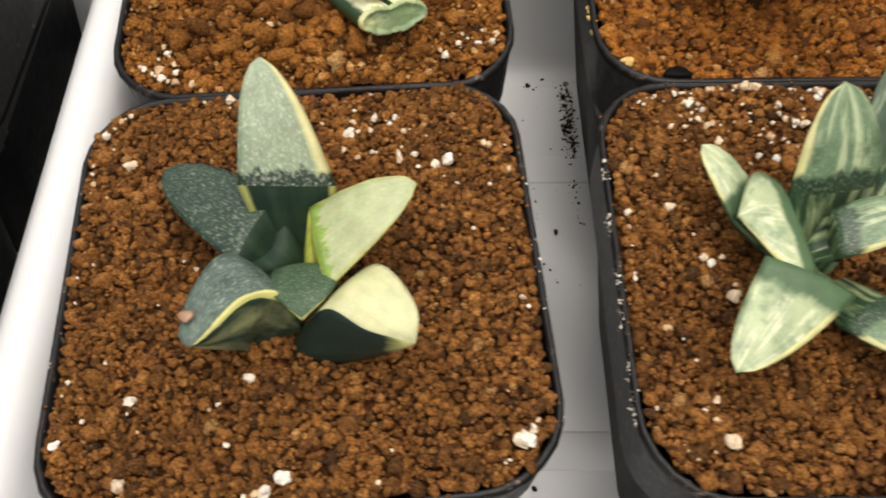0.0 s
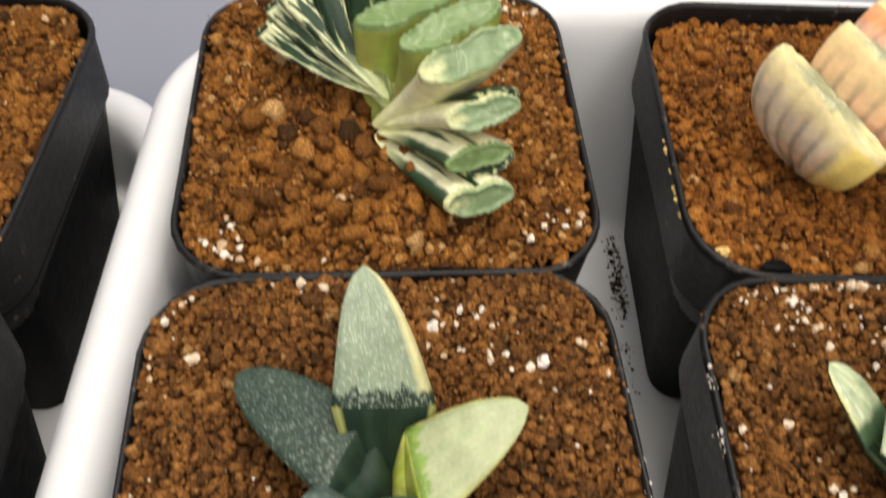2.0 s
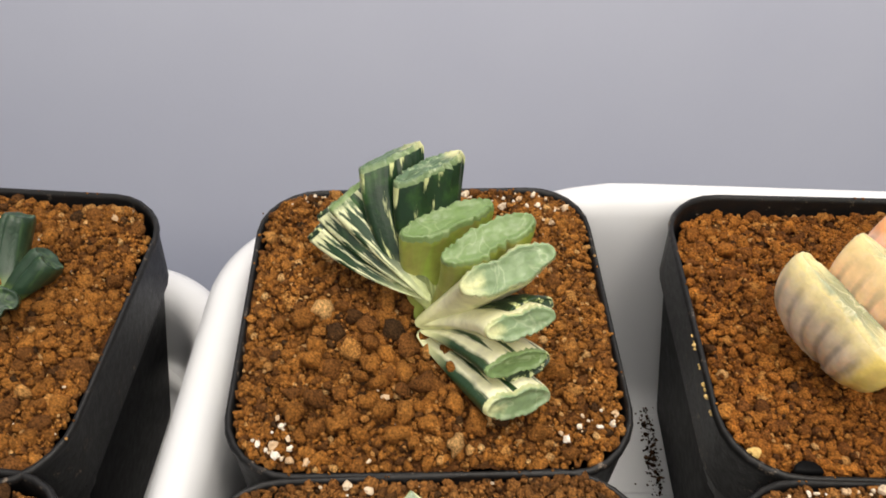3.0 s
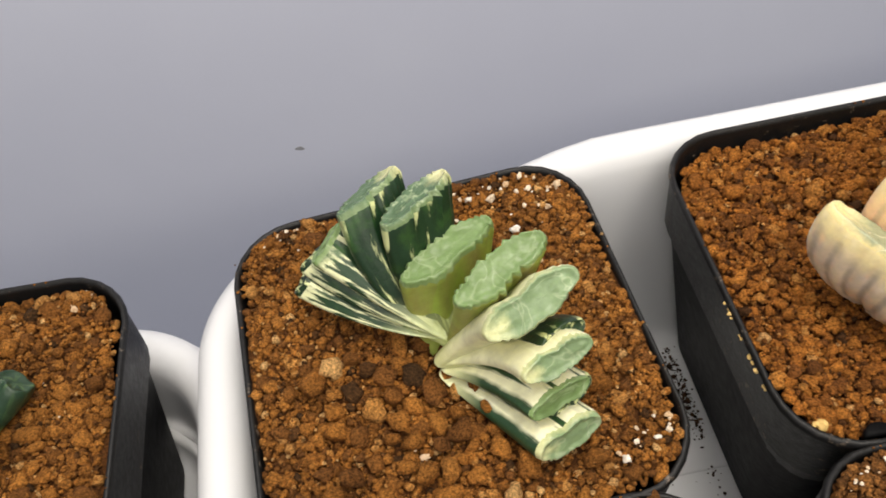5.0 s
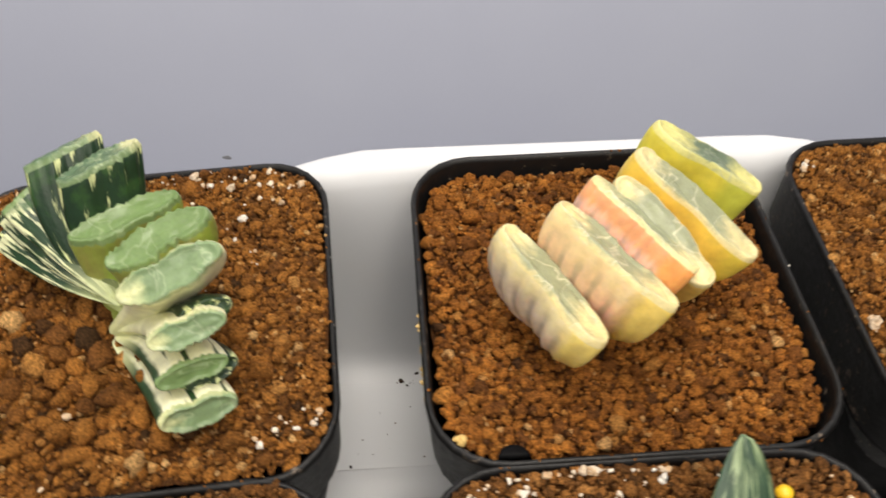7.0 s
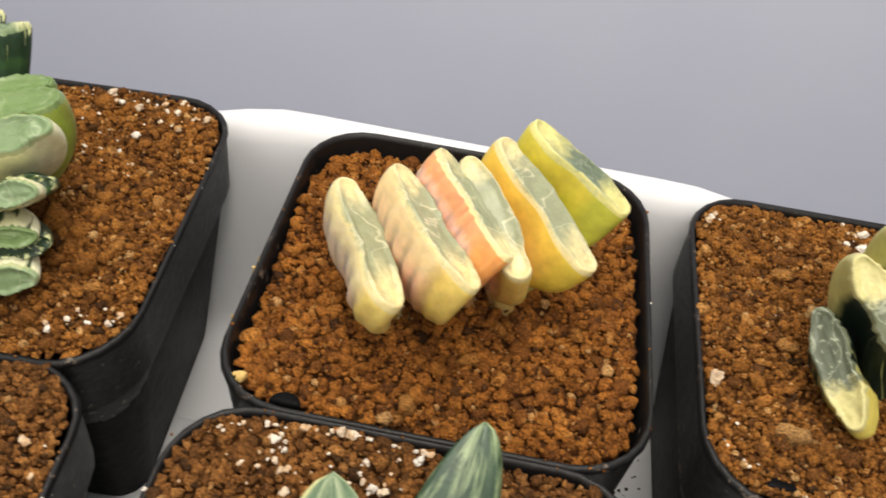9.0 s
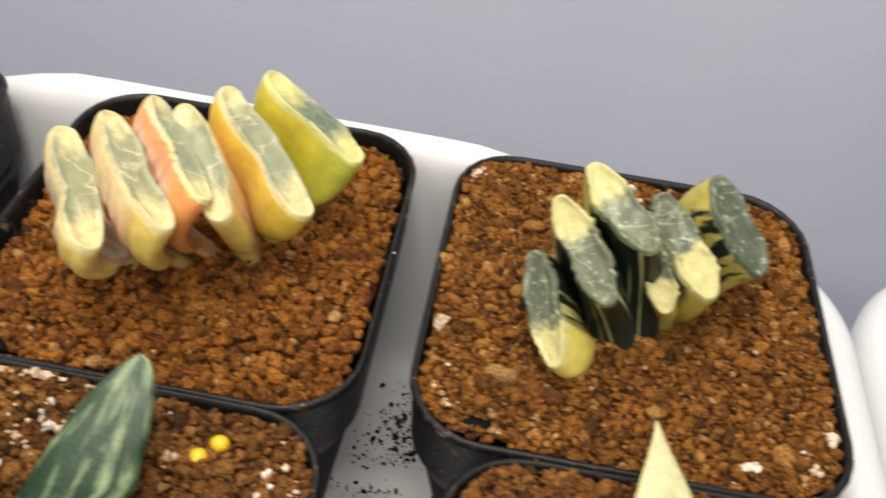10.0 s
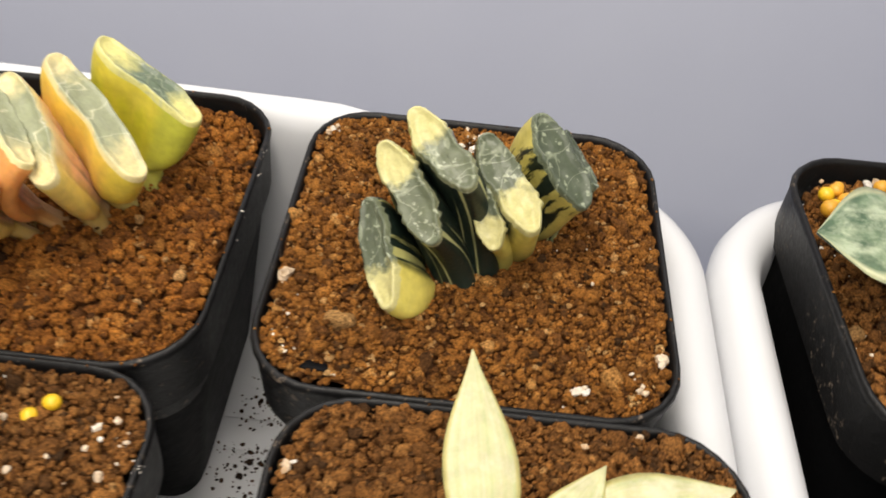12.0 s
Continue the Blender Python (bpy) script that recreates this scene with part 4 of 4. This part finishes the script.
keeled_leaf(star, [(-0.0215, 0.0534, 0.0880), (-0.0267, 0.0532, 0.0995), (-0.0300, 0.0460, 0.1020), (-0.0300, 0.0386, 0.1035)], [(-0.0181, 0.0473, 0.0925), (-0.0199, 0.0476, 0.0985), (-0.0237, 0.0456, 0.1012), (-0.0279, 0.0385, 0.1033)],
            [(-0.0195, 0.0467, 0.0860), (-0.0268, 0.0440, 0.0890), (-0.0244, 0.0424, 0.0930), (-0.0283, 0.0389, 0.1018)], [star_blue, star_front, star_back], seed=3, label="blue-green leaf with a yellow edge and a brown scar")
keeled_leaf(star, [(-0.0205, 0.0455, 0.0870), (-0.0143, 0.0456, 0.0985), (-0.0087, 0.0424, 0.0992), (-0.0028, 0.0409, 0.0985)], [(-0.0150, 0.0530, 0.0880), (-0.0079, 0.0523, 0.0980), (-0.0029, 0.0458, 0.0998), (-0.0026, 0.0411, 0.0985)],
            [(-0.0211, 0.0443, 0.0860), (-0.0155, 0.0424, 0.0882), (-0.0085, 0.0415, 0.0925), (-0.0030, 0.0409, 0.0980)], [star_cream, star_back_pale, star_flank], seed=4, label="pale yellow leaf with a dark underside")
wedge_leaf(star, (-0.0142, 0.0490, 0.0968), (-0.0172, 0.0606, 0.0985), (-0.0030, 0.0622, 0.1018), sc, 0.0050, [star_pale, star_back_pale], bulge=0.10, power=4.0, taper=0.45, seed=5, label="pale yellow-green leaf with faint veins")
wedge_leaf(star, (-0.0214, 0.0525, 0.0962), (-0.0140, 0.0532, 0.0958), (-0.0168, 0.0442, 0.0988), sc, 0.0050, [star_inner, star_back], bulge=0.30, power=3.0, seed=6, label="small dark green inner leaf")
scar = part("leaf_scar", lumps_mesh("leaf_scar", [(-0.0292 + 0.0194, 0.0420 - 0.0570, 0.0)], [0.0012], np.random.default_rng(8), [1], flat=0.3), scar_brown, star, "dry brown scar on a leaf")
scar.location.z = 0.1040 - star.location.z

# fan of cut-off leaves, green and cream
fan = thing("haworthia", ground_of("fan"), "fan-shaped haworthia with cut-off leaves striped green and cream", "succulent", group="haworthia plants")
fb = (-0.0224, 0.1200, 0.0955)
for a, b, face, base, thick, mats, kw in (
        ((-0.0445, 0.1322, 0.0962), (-0.0402, 0.1372, 0.0985), (-0.35, 0.62, 0.70), fb, 0.0042, [fan_fine, fan_dark], dict(base_width=0.14, base_thick=0.4, via=(-0.0318, 0.1262, 0.0950))),
        ((-0.0430, 0.1345, 0.0995), (-0.0372, 0.1392, 0.1010), (-0.35, 0.70, 0.62), (-0.0224, 0.1204, 0.0958), 0.0036, [fan_fine, fan_dark], dict(base_width=0.14, base_thick=0.4, via=(-0.0305, 0.1264, 0.0985))),
        ((-0.0400, 0.1320, 0.1040), (-0.0350, 0.1385, 0.1050), (-0.6, 0.3, 0.6), fb, 0.0040, [fan_fine, fan_window], dict(base_width=0.14, base_thick=0.4, crenate=0.10, via=(-0.0300, 0.1282, 0.1020))),
        ((-0.0345, 0.1340, 0.1112), (-0.0245, 0.1425, 0.1112), (-0.45, 0.35, 0.8), (-0.0218, 0.1212, 0.0930), 0.0056, [fan_dark, fan_window_deep], dict(base_width=0.24, base_thick=0.5, crenate=0.24, via=(-0.0282, 0.1290, 0.1010))),
        ((-0.0284, 0.1300, 0.1120), (-0.0170, 0.1382, 0.1130), (-0.30, 0.20, 0.9), (-0.0210, 0.1215, 0.0920), 0.0054, [fan_dark, fan_window_deep], dict(base_width=0.30, base_thick=0.6, crenate=0.24, via=(-0.0232, 0.1290, 0.1010))),
        ((-0.0270, 0.1232, 0.1064), (-0.0116, 0.1328, 0.1064), (0.0, -0.1, 1.0), (-0.0198, 0.1238, 0.088), 0.0056, [fan_brown, fan_window], dict(base_width=0.6, crenate=0.20)),
        ((-0.0200, 0.1172, 0.1074), (-0.0050, 0.1247, 0.1110), (0.1, -0.25, 0.95), (-0.0192, 0.1212, 0.088), 0.0056, [fan_brown, fan_window], dict(base_width=0.55, crenate=0.14)),
        ((-0.0170, 0.1106, 0.1078), (-0.0022, 0.1164, 0.1120), (0.2, -0.5, 0.85), (-0.0205, 0.1190, 0.091), 0.0058, [fan_cream, fan_window_pale], dict(base_width=0.50, crenate=0.06)),
        ((-0.0130, 0.1050, 0.1044), (-0.0020, 0.1088, 0.1056), (0.35, -0.65, 0.65), (-0.0210, 0.1182, 0.0915), 0.0044, [fan_cream, fan_window_pale], dict(base_width=0.45, crenate=0.10)),
        ((-0.0105, 0.1085, 0.1030), (-0.0020, 0.1130, 0.1040), (0.55, -0.45, 0.6), (-0.0205, 0.1180, 0.089), 0.0040, [fan_dark, fan_dark], dict(base_width=0.5)),
        ((-0.0128, 0.1020, 0.0990), (-0.0028, 0.1064, 0.0986), (0.35, -0.8, 0.45), (-0.0212, 0.1175, 0.0905), 0.0038, [fan_mixed, fan_window], dict(base_width=0.45, crenate=0.10)),
        ((-0.0095, 0.1035, 0.0955), (-0.0020, 0.1080, 0.0960), (0.5, -0.7, 0.45), (-0.0200, 0.1165, 0.086), 0.0040, [fan_dark, fan_dark], dict(base_width=0.5)),
        ((-0.0128, 0.0978, 0.0945), (-0.0020, 0.1026, 0.0932), (0.4, -0.85, 0.45), (-0.0214, 0.1168, 0.0895), 0.0050, [fan_mixed, fan_window_pale], dict(base_width=0.45, crenate=0.08))):
    slab_leaf(fan, a, b, face, base, thick, mats, seed=int(1000 * abs(a[0] * 7 + a[1])), oval=0.74, bend=0.09, pointed=True, **kw)

# fan of orange and yellow leaves
glow = thing("haworthia", ground_of("orange"), "fan-shaped haworthia with thick orange, coral and yellow leaves", "succulent", group="haworthia plants")
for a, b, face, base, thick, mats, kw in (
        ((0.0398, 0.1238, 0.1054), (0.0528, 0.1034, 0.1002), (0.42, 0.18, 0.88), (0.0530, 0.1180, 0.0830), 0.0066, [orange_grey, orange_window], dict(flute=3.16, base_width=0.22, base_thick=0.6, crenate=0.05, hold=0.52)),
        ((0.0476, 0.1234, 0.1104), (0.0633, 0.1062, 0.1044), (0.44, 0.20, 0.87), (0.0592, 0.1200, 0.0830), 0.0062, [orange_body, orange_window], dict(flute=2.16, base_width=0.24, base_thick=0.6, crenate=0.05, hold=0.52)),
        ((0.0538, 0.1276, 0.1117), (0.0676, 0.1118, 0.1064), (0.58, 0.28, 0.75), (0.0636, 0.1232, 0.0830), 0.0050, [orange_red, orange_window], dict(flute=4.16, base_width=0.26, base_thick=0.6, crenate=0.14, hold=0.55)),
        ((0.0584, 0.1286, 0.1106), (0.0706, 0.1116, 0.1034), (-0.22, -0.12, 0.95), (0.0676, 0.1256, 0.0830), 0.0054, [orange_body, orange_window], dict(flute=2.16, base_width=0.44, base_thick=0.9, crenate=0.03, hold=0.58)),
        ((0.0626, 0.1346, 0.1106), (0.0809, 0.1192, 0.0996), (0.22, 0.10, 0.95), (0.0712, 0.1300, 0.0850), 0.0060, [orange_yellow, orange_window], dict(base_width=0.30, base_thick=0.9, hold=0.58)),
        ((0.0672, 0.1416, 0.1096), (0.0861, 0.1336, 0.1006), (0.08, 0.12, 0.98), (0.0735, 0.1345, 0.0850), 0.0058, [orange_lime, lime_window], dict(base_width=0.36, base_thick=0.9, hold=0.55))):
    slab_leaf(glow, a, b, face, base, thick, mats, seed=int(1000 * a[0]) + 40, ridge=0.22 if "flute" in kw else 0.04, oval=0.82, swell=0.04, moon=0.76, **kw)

# fan of dark leaves with yellow stripes
dusk = thing("haworthia", ground_of("dark"), "fan-shaped haworthia with near-black leaves striped in yellow", "succulent", group="haworthia plants")
for a, b, face, base, thick, mats, kw in (
        ((0.1168, 0.1226, 0.0988), (0.1230, 0.1050, 0.0922), (-0.6, -0.35, 0.75), (0.1260, 0.1172, 0.0835), 0.0060, [dark_yellow, dark_window_foot], dict(crenate=0.07, base_width=0.42, base_thick=1.25)),
        ((0.1185, 0.1248, 0.1093), (0.1290, 0.1118, 0.1010), (-0.35, -0.45, 0.85), (0.1325, 0.1182, 0.0830), 0.0062, [dark_edged, dark_window_head], dict(crenate=0.07, base_width=0.76, base_thick=1.3)),
        ((0.1222, 0.1286, 0.1128), (0.1332, 0.1160, 0.1090), (-0.2, -0.45, 0.88), (0.1352, 0.1212, 0.0820), 0.0062, [dark_edged, dark_window_head], dict(crenate=0.07, base_width=0.80, base_thick=1.3)),
        ((0.1330, 0.1232, 0.1060), (0.1383, 0.1152, 0.0978), (-0.3, -0.5, 0.80), (0.1385, 0.1240, 0.0830), 0.0050, [dark_tailed, dark_window_yellow], dict(crenate=0.07, base_width=0.7, base_thick=1.1)),
        ((0.1336, 0.1294, 0.1090), (0.1438, 0.1156, 0.1018), (0.0, -0.45, 0.9), (0.1412, 0.1280, 0.0830), 0.0066, [dark_tailed, dark_window_yellow], dict(crenate=0.07, base_width=0.45, base_thick=1.1, moon=0.8)),
        ((0.1417, 0.1330, 0.1116), (0.1516, 0.1228, 0.1016), (0.12, -0.35, 0.9), (0.1440, 0.1312, 0.0830), 0.0062, [dark_banded, dark_window], dict(crenate=0.07, base_width=0.45, base_thick=1.1, moon=0.8)),
        ((0.1470, 0.1382, 0.1048), (0.1538, 0.1302, 0.0993), (0.5, 0.2, 0.8), (0.1462, 0.1318, 0.0830), 0.0046, [dark_body, dark_window], dict(crenate=0.07, base_width=0.8))):
    slab_leaf(dusk, a, b, face, base, thick, mats, seed=int(1000 * a[0]) + 80, pointed=True, bend=0.08, swell=0.10, **kw)

# rosette with white lines
lined = thing("haworthia", ground_of("stripe"), "rosette haworthia with green leaves marbled in cream and white", "succulent", group="haworthia plants")
lc = (0.0540, 0.0570, 0.0850)
for l, r, t, thick, mats, kw in (
        ((0.0472, 0.0630, 0.0970), (0.0604, 0.0648, 0.0970), (0.0522, 0.0720, 0.1098), 0.005, [stripe_face, stripe_dark], dict(power=4.0, taper=0.38)),
        ((0.0400, 0.0610, 0.0945), (0.0445, 0.0655, 0.0945), (0.0370, 0.0715, 0.0975), 0.004, [stripe_pale, stripe_dark], dict(power=4.0, taper=0.2)),
        ((0.0480, 0.0500, 0.0980), (0.0462, 0.0640, 0.0985), (0.0395, 0.0590, 0.0985), 0.005, [stripe_pale, stripe_dark], dict(power=3.0, bulge=0.2)),
        ((0.0520, 0.0470, 0.0985), (0.0415, 0.0525, 0.0995), (0.0358, 0.0375, 0.0975), 0.006, [stripe_pale, stripe_dark], dict(power=4.0, taper=0.42)),
        ((0.0520, 0.0530, 0.0975), (0.0520, 0.0600, 0.0985), (0.0660, 0.0590, 0.1010), 0.005, [stripe_face, stripe_dark], dict(power=2.4)),
        ((0.0520, 0.0455, 0.0930), (0.0590, 0.0500, 0.0930), (0.0640, 0.0370, 0.0960), 0.005, [stripe_face, stripe_dark], dict(power=2.0)),
        ((0.0580, 0.0695, 0.0935), (0.0716, 0.0735, 0.0935), (0.0680, 0.0869, 0.1030), 0.005, [stripe_dark, stripe_dark], dict(power=4.0, taper=0.45))):
    wedge_leaf(lined, l, r, t, lc, thick, mats, seed=int(1e4 * t[0]), **kw)

# spiky yellow rosette
spiky = thing("haworthia", ground_of("yellow"), "pale yellow haworthia with pointed leaves", "succulent", group="haworthia plants")
yc = (0.1440, 0.0620, 0.0850)
for l, r, t, thick, kw in (
        ((0.1346, 0.0735, 0.0935), (0.1436, 0.0740, 0.0935), (0.1356, 0.0940, 0.1000), 0.0055, dict(power=1.7, bulge=0.30)),
        ((0.1430, 0.0705, 0.0930), (0.1505, 0.0660, 0.0930), (0.1546, 0.0812, 0.0955), 0.005, dict(power=1.9)),
        ((0.1530, 0.0650, 0.0940), (0.1500, 0.0765, 0.0940), (0.1715, 0.0800, 0.0955), 0.005, dict(power=2.4, bulge=0.2)),
        ((0.1340, 0.0600, 0.0930), (0.1360, 0.0700, 0.0930), (0.1230, 0.0690, 0.0960), 0.005, dict(power=2.0)),
        ((0.1380, 0.0560, 0.0930), (0.1480, 0.0560, 0.0930), (0.1430, 0.0420, 0.0970), 0.005, dict(power=2.0))):
    wedge_leaf(spiky, l, r, t, yc, thick, [spike_yellow, spike_yellow], seed=int(1e4 * t[0]), **kw)

# small dark rosette in the neighbouring tray
small = thing("haworthia", ground_of("left_back"), "small dark green haworthia with blunt leaves", "succulent", group="haworthia plants")
for a, b, face, thick in (
        ((-0.1031, 0.1377, 0.0945), (-0.0985, 0.1359, 0.0945), (0.05, 0.65, 0.7), 0.0062), ((-0.0951, 0.1314, 0.0920), (-0.0916, 0.1258, 0.0920), (0.65, 0.40, 0.6), 0.0056),
        ((-0.1120, 0.1330, 0.0960), (-0.1070, 0.1370, 0.0960), (-0.2, 0.4, 0.85), 0.0045), ((-0.0990, 0.1150, 0.0940), (-0.0940, 0.1190, 0.0940), (0.5, -0.4, 0.7), 0.0045), ((-0.1150, 0.1200, 0.0945), (-0.1130, 0.1260, 0.0950), (-0.6, 0.0, 0.7), 0.0045)):
    slab_leaf(small, a, b, face, (-0.1000, 0.1236, 0.0870), thick, [blunt_green, blunt_green], seed=int(-1e4 * a[0]))

# rosette with marbled leaves and feed grains in the other tray
marble = thing("haworthia", ground_of("right_back"), "haworthia with broad glassy leaves marbled green and white", "succulent", group="haworthia plants")
mc = (0.2230, 0.1330, 0.0850)
for l, r, t, thick in (((0.2050, 0.1190, 0.0985), (0.2072, 0.1392, 0.0985), (0.1922, 0.1295, 0.0970), 0.007), ((0.2160, 0.1400, 0.0985), (0.2280, 0.1420, 0.0985), (0.2200, 0.1520, 0.1000), 0.006),
                       ((0.2280, 0.1290, 0.0985), (0.2150, 0.1270, 0.0985), (0.2180, 0.1150, 0.0960), 0.006), ((0.2350, 0.1420, 0.0985), (0.2360, 0.1290, 0.0985), (0.2480, 0.1360, 0.0980), 0.006)):
    wedge_leaf(marble, l, r, t, mc, thick, [marbled, stripe_dark], bulge=0.25, power=2.6, seed=int(1e4 * t[0]))
corner = thing("haworthia", ground_of("right_front"), "dark green haworthia with pointed leaves", "succulent", group="haworthia plants")
for l, r, t in (((0.2140, 0.0740, 0.0930), (0.2210, 0.0800, 0.0930), (0.2060, 0.0850, 0.0960)), ((0.2200, 0.0640, 0.0930), (0.2170, 0.0720, 0.0930), (0.2060, 0.0680, 0.0970)), ((0.2260, 0.0780, 0.0930), (0.2360, 0.0780, 0.0930), (0.2330, 0.0890, 0.0980))):
    wedge_leaf(corner, l, r, t, (0.2250, 0.0680, 0.0860), 0.005, [stripe_dark, stripe_dark], seed=int(1e4 * t[0]))

# ---- loose bits ----
feed = plastic("feed_grain_amber", (0.72, 0.36, 0.03), 0.35, (0.60, 0.30, 0.04), 0.5, 0.1)
feed_yellow = plastic("feed_grain_yellow", (0.80, 0.50, 0.02), 0.32, (0.75, 0.42, 0.03), 0.5, 0.1)


def feed_grain(x, y, z, r, mat, seed, label):
    v, f = ball(3)
    rng = np.random.default_rng(seed)
    k = rng.uniform(0.9, 1.1, 3)
    me = mesh_of("feed_grain", v * k * r * (1 + 0.03 * rng.uniform(-1, 1, (len(v), 1))), f)
    me.materials.append(mat)
    ob = new("feed_grain", me)
    ob.matrix_world = pose(x, y, z)
    return tagged(ob, label=label, category="fertiliser grain", group="round feed grains on the soil")


for i, (x, y, z, r) in enumerate(((0.0778, 0.0846, 0.0883, 0.0013), (0.0757, 0.0820, 0.0884, 0.0012))):
    feed_grain(x, y, z, r, feed_yellow, i, "round bright yellow slow-release feed grain on soil")
for i, (x, y, r) in enumerate(((0.2030, 0.1520, 0.0016), (0.2052, 0.1535, 0.0014), (0.2068, 0.1505, 0.0020), (0.2040, 0.1490, 0.0013), (0.2028, 0.1478, 0.0018), (0.2035, 0.1446, 0.0015), (0.2090, 0.1528, 0.0012), (0.2060, 0.1548, 0.0011), (0.2150, 0.1560, 0.0015), (0.2065, 0.1140, 0.0014), (0.2055, 0.1100, 0.0013))):
    feed_grain(x, y, 0.0866, r, feed if i % 3 else feed_yellow, 20 + i, "round amber slow-release feed grain on dark soil")


def strewn(name, seed, spots, mat, label, category, z=None):
    """Loose crumbs: each spot is a place, how many, how widely strewn along x and y, and their size."""
    rng = np.random.default_rng(seed)
    cs, rs = [], []
    for x, y, h, many, wx, wy, size in spots:
        for _ in range(many):
            r = size * min(2.2, rng.lognormal(-0.4, 0.55))
            cs.append((x + rng.normal(0, wx), y + rng.normal(0, wy), h + r * 0.35))
            rs.append(r)
    me = lumps_mesh(name, cs, rs, rng, [0 if r < 0.0005 else 1 for r in rs], smooth_faces=False)
    me.materials.append(mat)
    return tagged(new(name, me), label=label, category=category, kind="stuff")


dirt = soil_material("spilt_dirt", [(0.0, (0.02, 0.014, 0.01)), (0.6, (0.06, 0.035, 0.022)), (1.0, (0.12, 0.065, 0.035))])
strewn("spilt_soil", 61, [(0.0245, 0.146, 0.0268, 26, 0.002, 0.003, 0.0003), (0.0322, 0.134, 0.0268, 420, 0.0009, 0.011, 0.0003), (0.0205, 0.1475, 0.0268, 4, 0.0008, 0.0006, 0.00035), (0.018, 0.125, 0.0268, 22, 0.006, 0.016, 0.00025),
                          (0.0985, 0.126, 0.0268, 420, 0.0035, 0.008, 0.0003), (0.0915, 0.112, 0.0268, 190, 0.004, 0.008, 0.00032), (0.0180, 0.022, 0.0268, 40, 0.004, 0.010, 0.00035), (0.0190, 0.085, 0.0268, 60, 0.003, 0.02, 0.00035)],
       dirt, "dark spilt soil crumbs on the white tray floor", "soil")
gold = plastic("gold_crumb", (0.62, 0.42, 0.14), 0.7, (0.7, 0.55, 0.3), 0.5)
strewn("stuck_crumbs", 62, [(0.0262, 0.1188, 0.0862, 14, 0.0001, 0.0007, 0.0004), (0.0262, 0.1145, 0.0858, 4, 0.0001, 0.0003, 0.0003), (0.0263, 0.1097, 0.0858, 10, 0.0001, 0.0008, 0.0004), (0.0264, 0.1050, 0.0855, 4, 0.0001, 0.0005, 0.0003),
                            (0.0312, 0.0962, 0.0872, 10, 0.0008, 0.0006, 0.0008)], gold, "golden crumbs stuck to a black pot's rim", "crumbs")

crust = plastic("mineral_crust", (0.62, 0.57, 0.50), 0.9, (0.40, 0.30, 0.22), 0.7, 0.6)


def edge_crumbs(key, side, start, end, many, size):
    """Spots of pale crumbs along one side of a pot, just under its rim."""
    x, y, turn = POTS[key]
    rng, out = np.random.default_rng(len(key) * 7 + side), []
    for _ in range(many):
        v = rng.uniform(start, end)
        if noise.noise((v * 210, side * 3.0, len(key))) < 0.05:
            continue
        u = side * (HALF + 0.0001 - abs(rng.normal(0, 0.0004)))
        a = radians(turn)
        out.append((x + u * math.cos(a) - v * math.sin(a), y + u * math.sin(a) + v * math.cos(a), RIM - abs(rng.normal(0.0, 0.0010)) * (0.3 + abs(noise.noise((v * 160, side, 0.3))) * 2.2), 1, 0.00005, 0.0003, size))
    return out


strewn("mineral_crust", 63, edge_crumbs("star", 1, -0.026, 0.024, 260, 0.00013) + edge_crumbs("stripe", -1, -0.026, 0.020, 700, 0.00016) + edge_crumbs("stripe", 1, -0.022, 0.026, 480, 0.00016) + edge_crumbs("star", -1, -0.022, 0.024, 120, 0.00012)
       + edge_crumbs("fan", 1, -0.024, 0.010, 60, 0.00012) + edge_crumbs("orange", 1, -0.020, 0.022, 90, 0.00012), crust, "pale mineral crust on the edges of black pots", "crust")


def black_tab(x, y, z, turn):
    """A dark half-round chip of plastic at a pot's front edge."""
    n = 14
    top = [(0.0024 * math.cos(math.pi * i / n), 0.0020 * math.sin(math.pi * i / n), 0.0007) for i in range(n + 1)]
    rings = [[(px, py, -0.0008) for px, py, _ in top], top, [(px * 0.8, py * 0.8 + 0.0002, 0.0010) for px, py, _ in top]]
    ob = new("plastic_chip", mesh_of("plastic_chip", *loft(rings, cap_first=True, cap_last=True)))
    ob.data.materials.append(black_plastic)
    ob.matrix_world = pose(x, y, z, 0, 0, turn)
    tagged(ob, label="dark half-round chip lying at a pot's edge", category="plastic chip", group="dark chips")


black_tab(0.0392, 0.0932, 0.0868, 0)
black_tab(0.1127, 0.0958, 0.0868, 0)
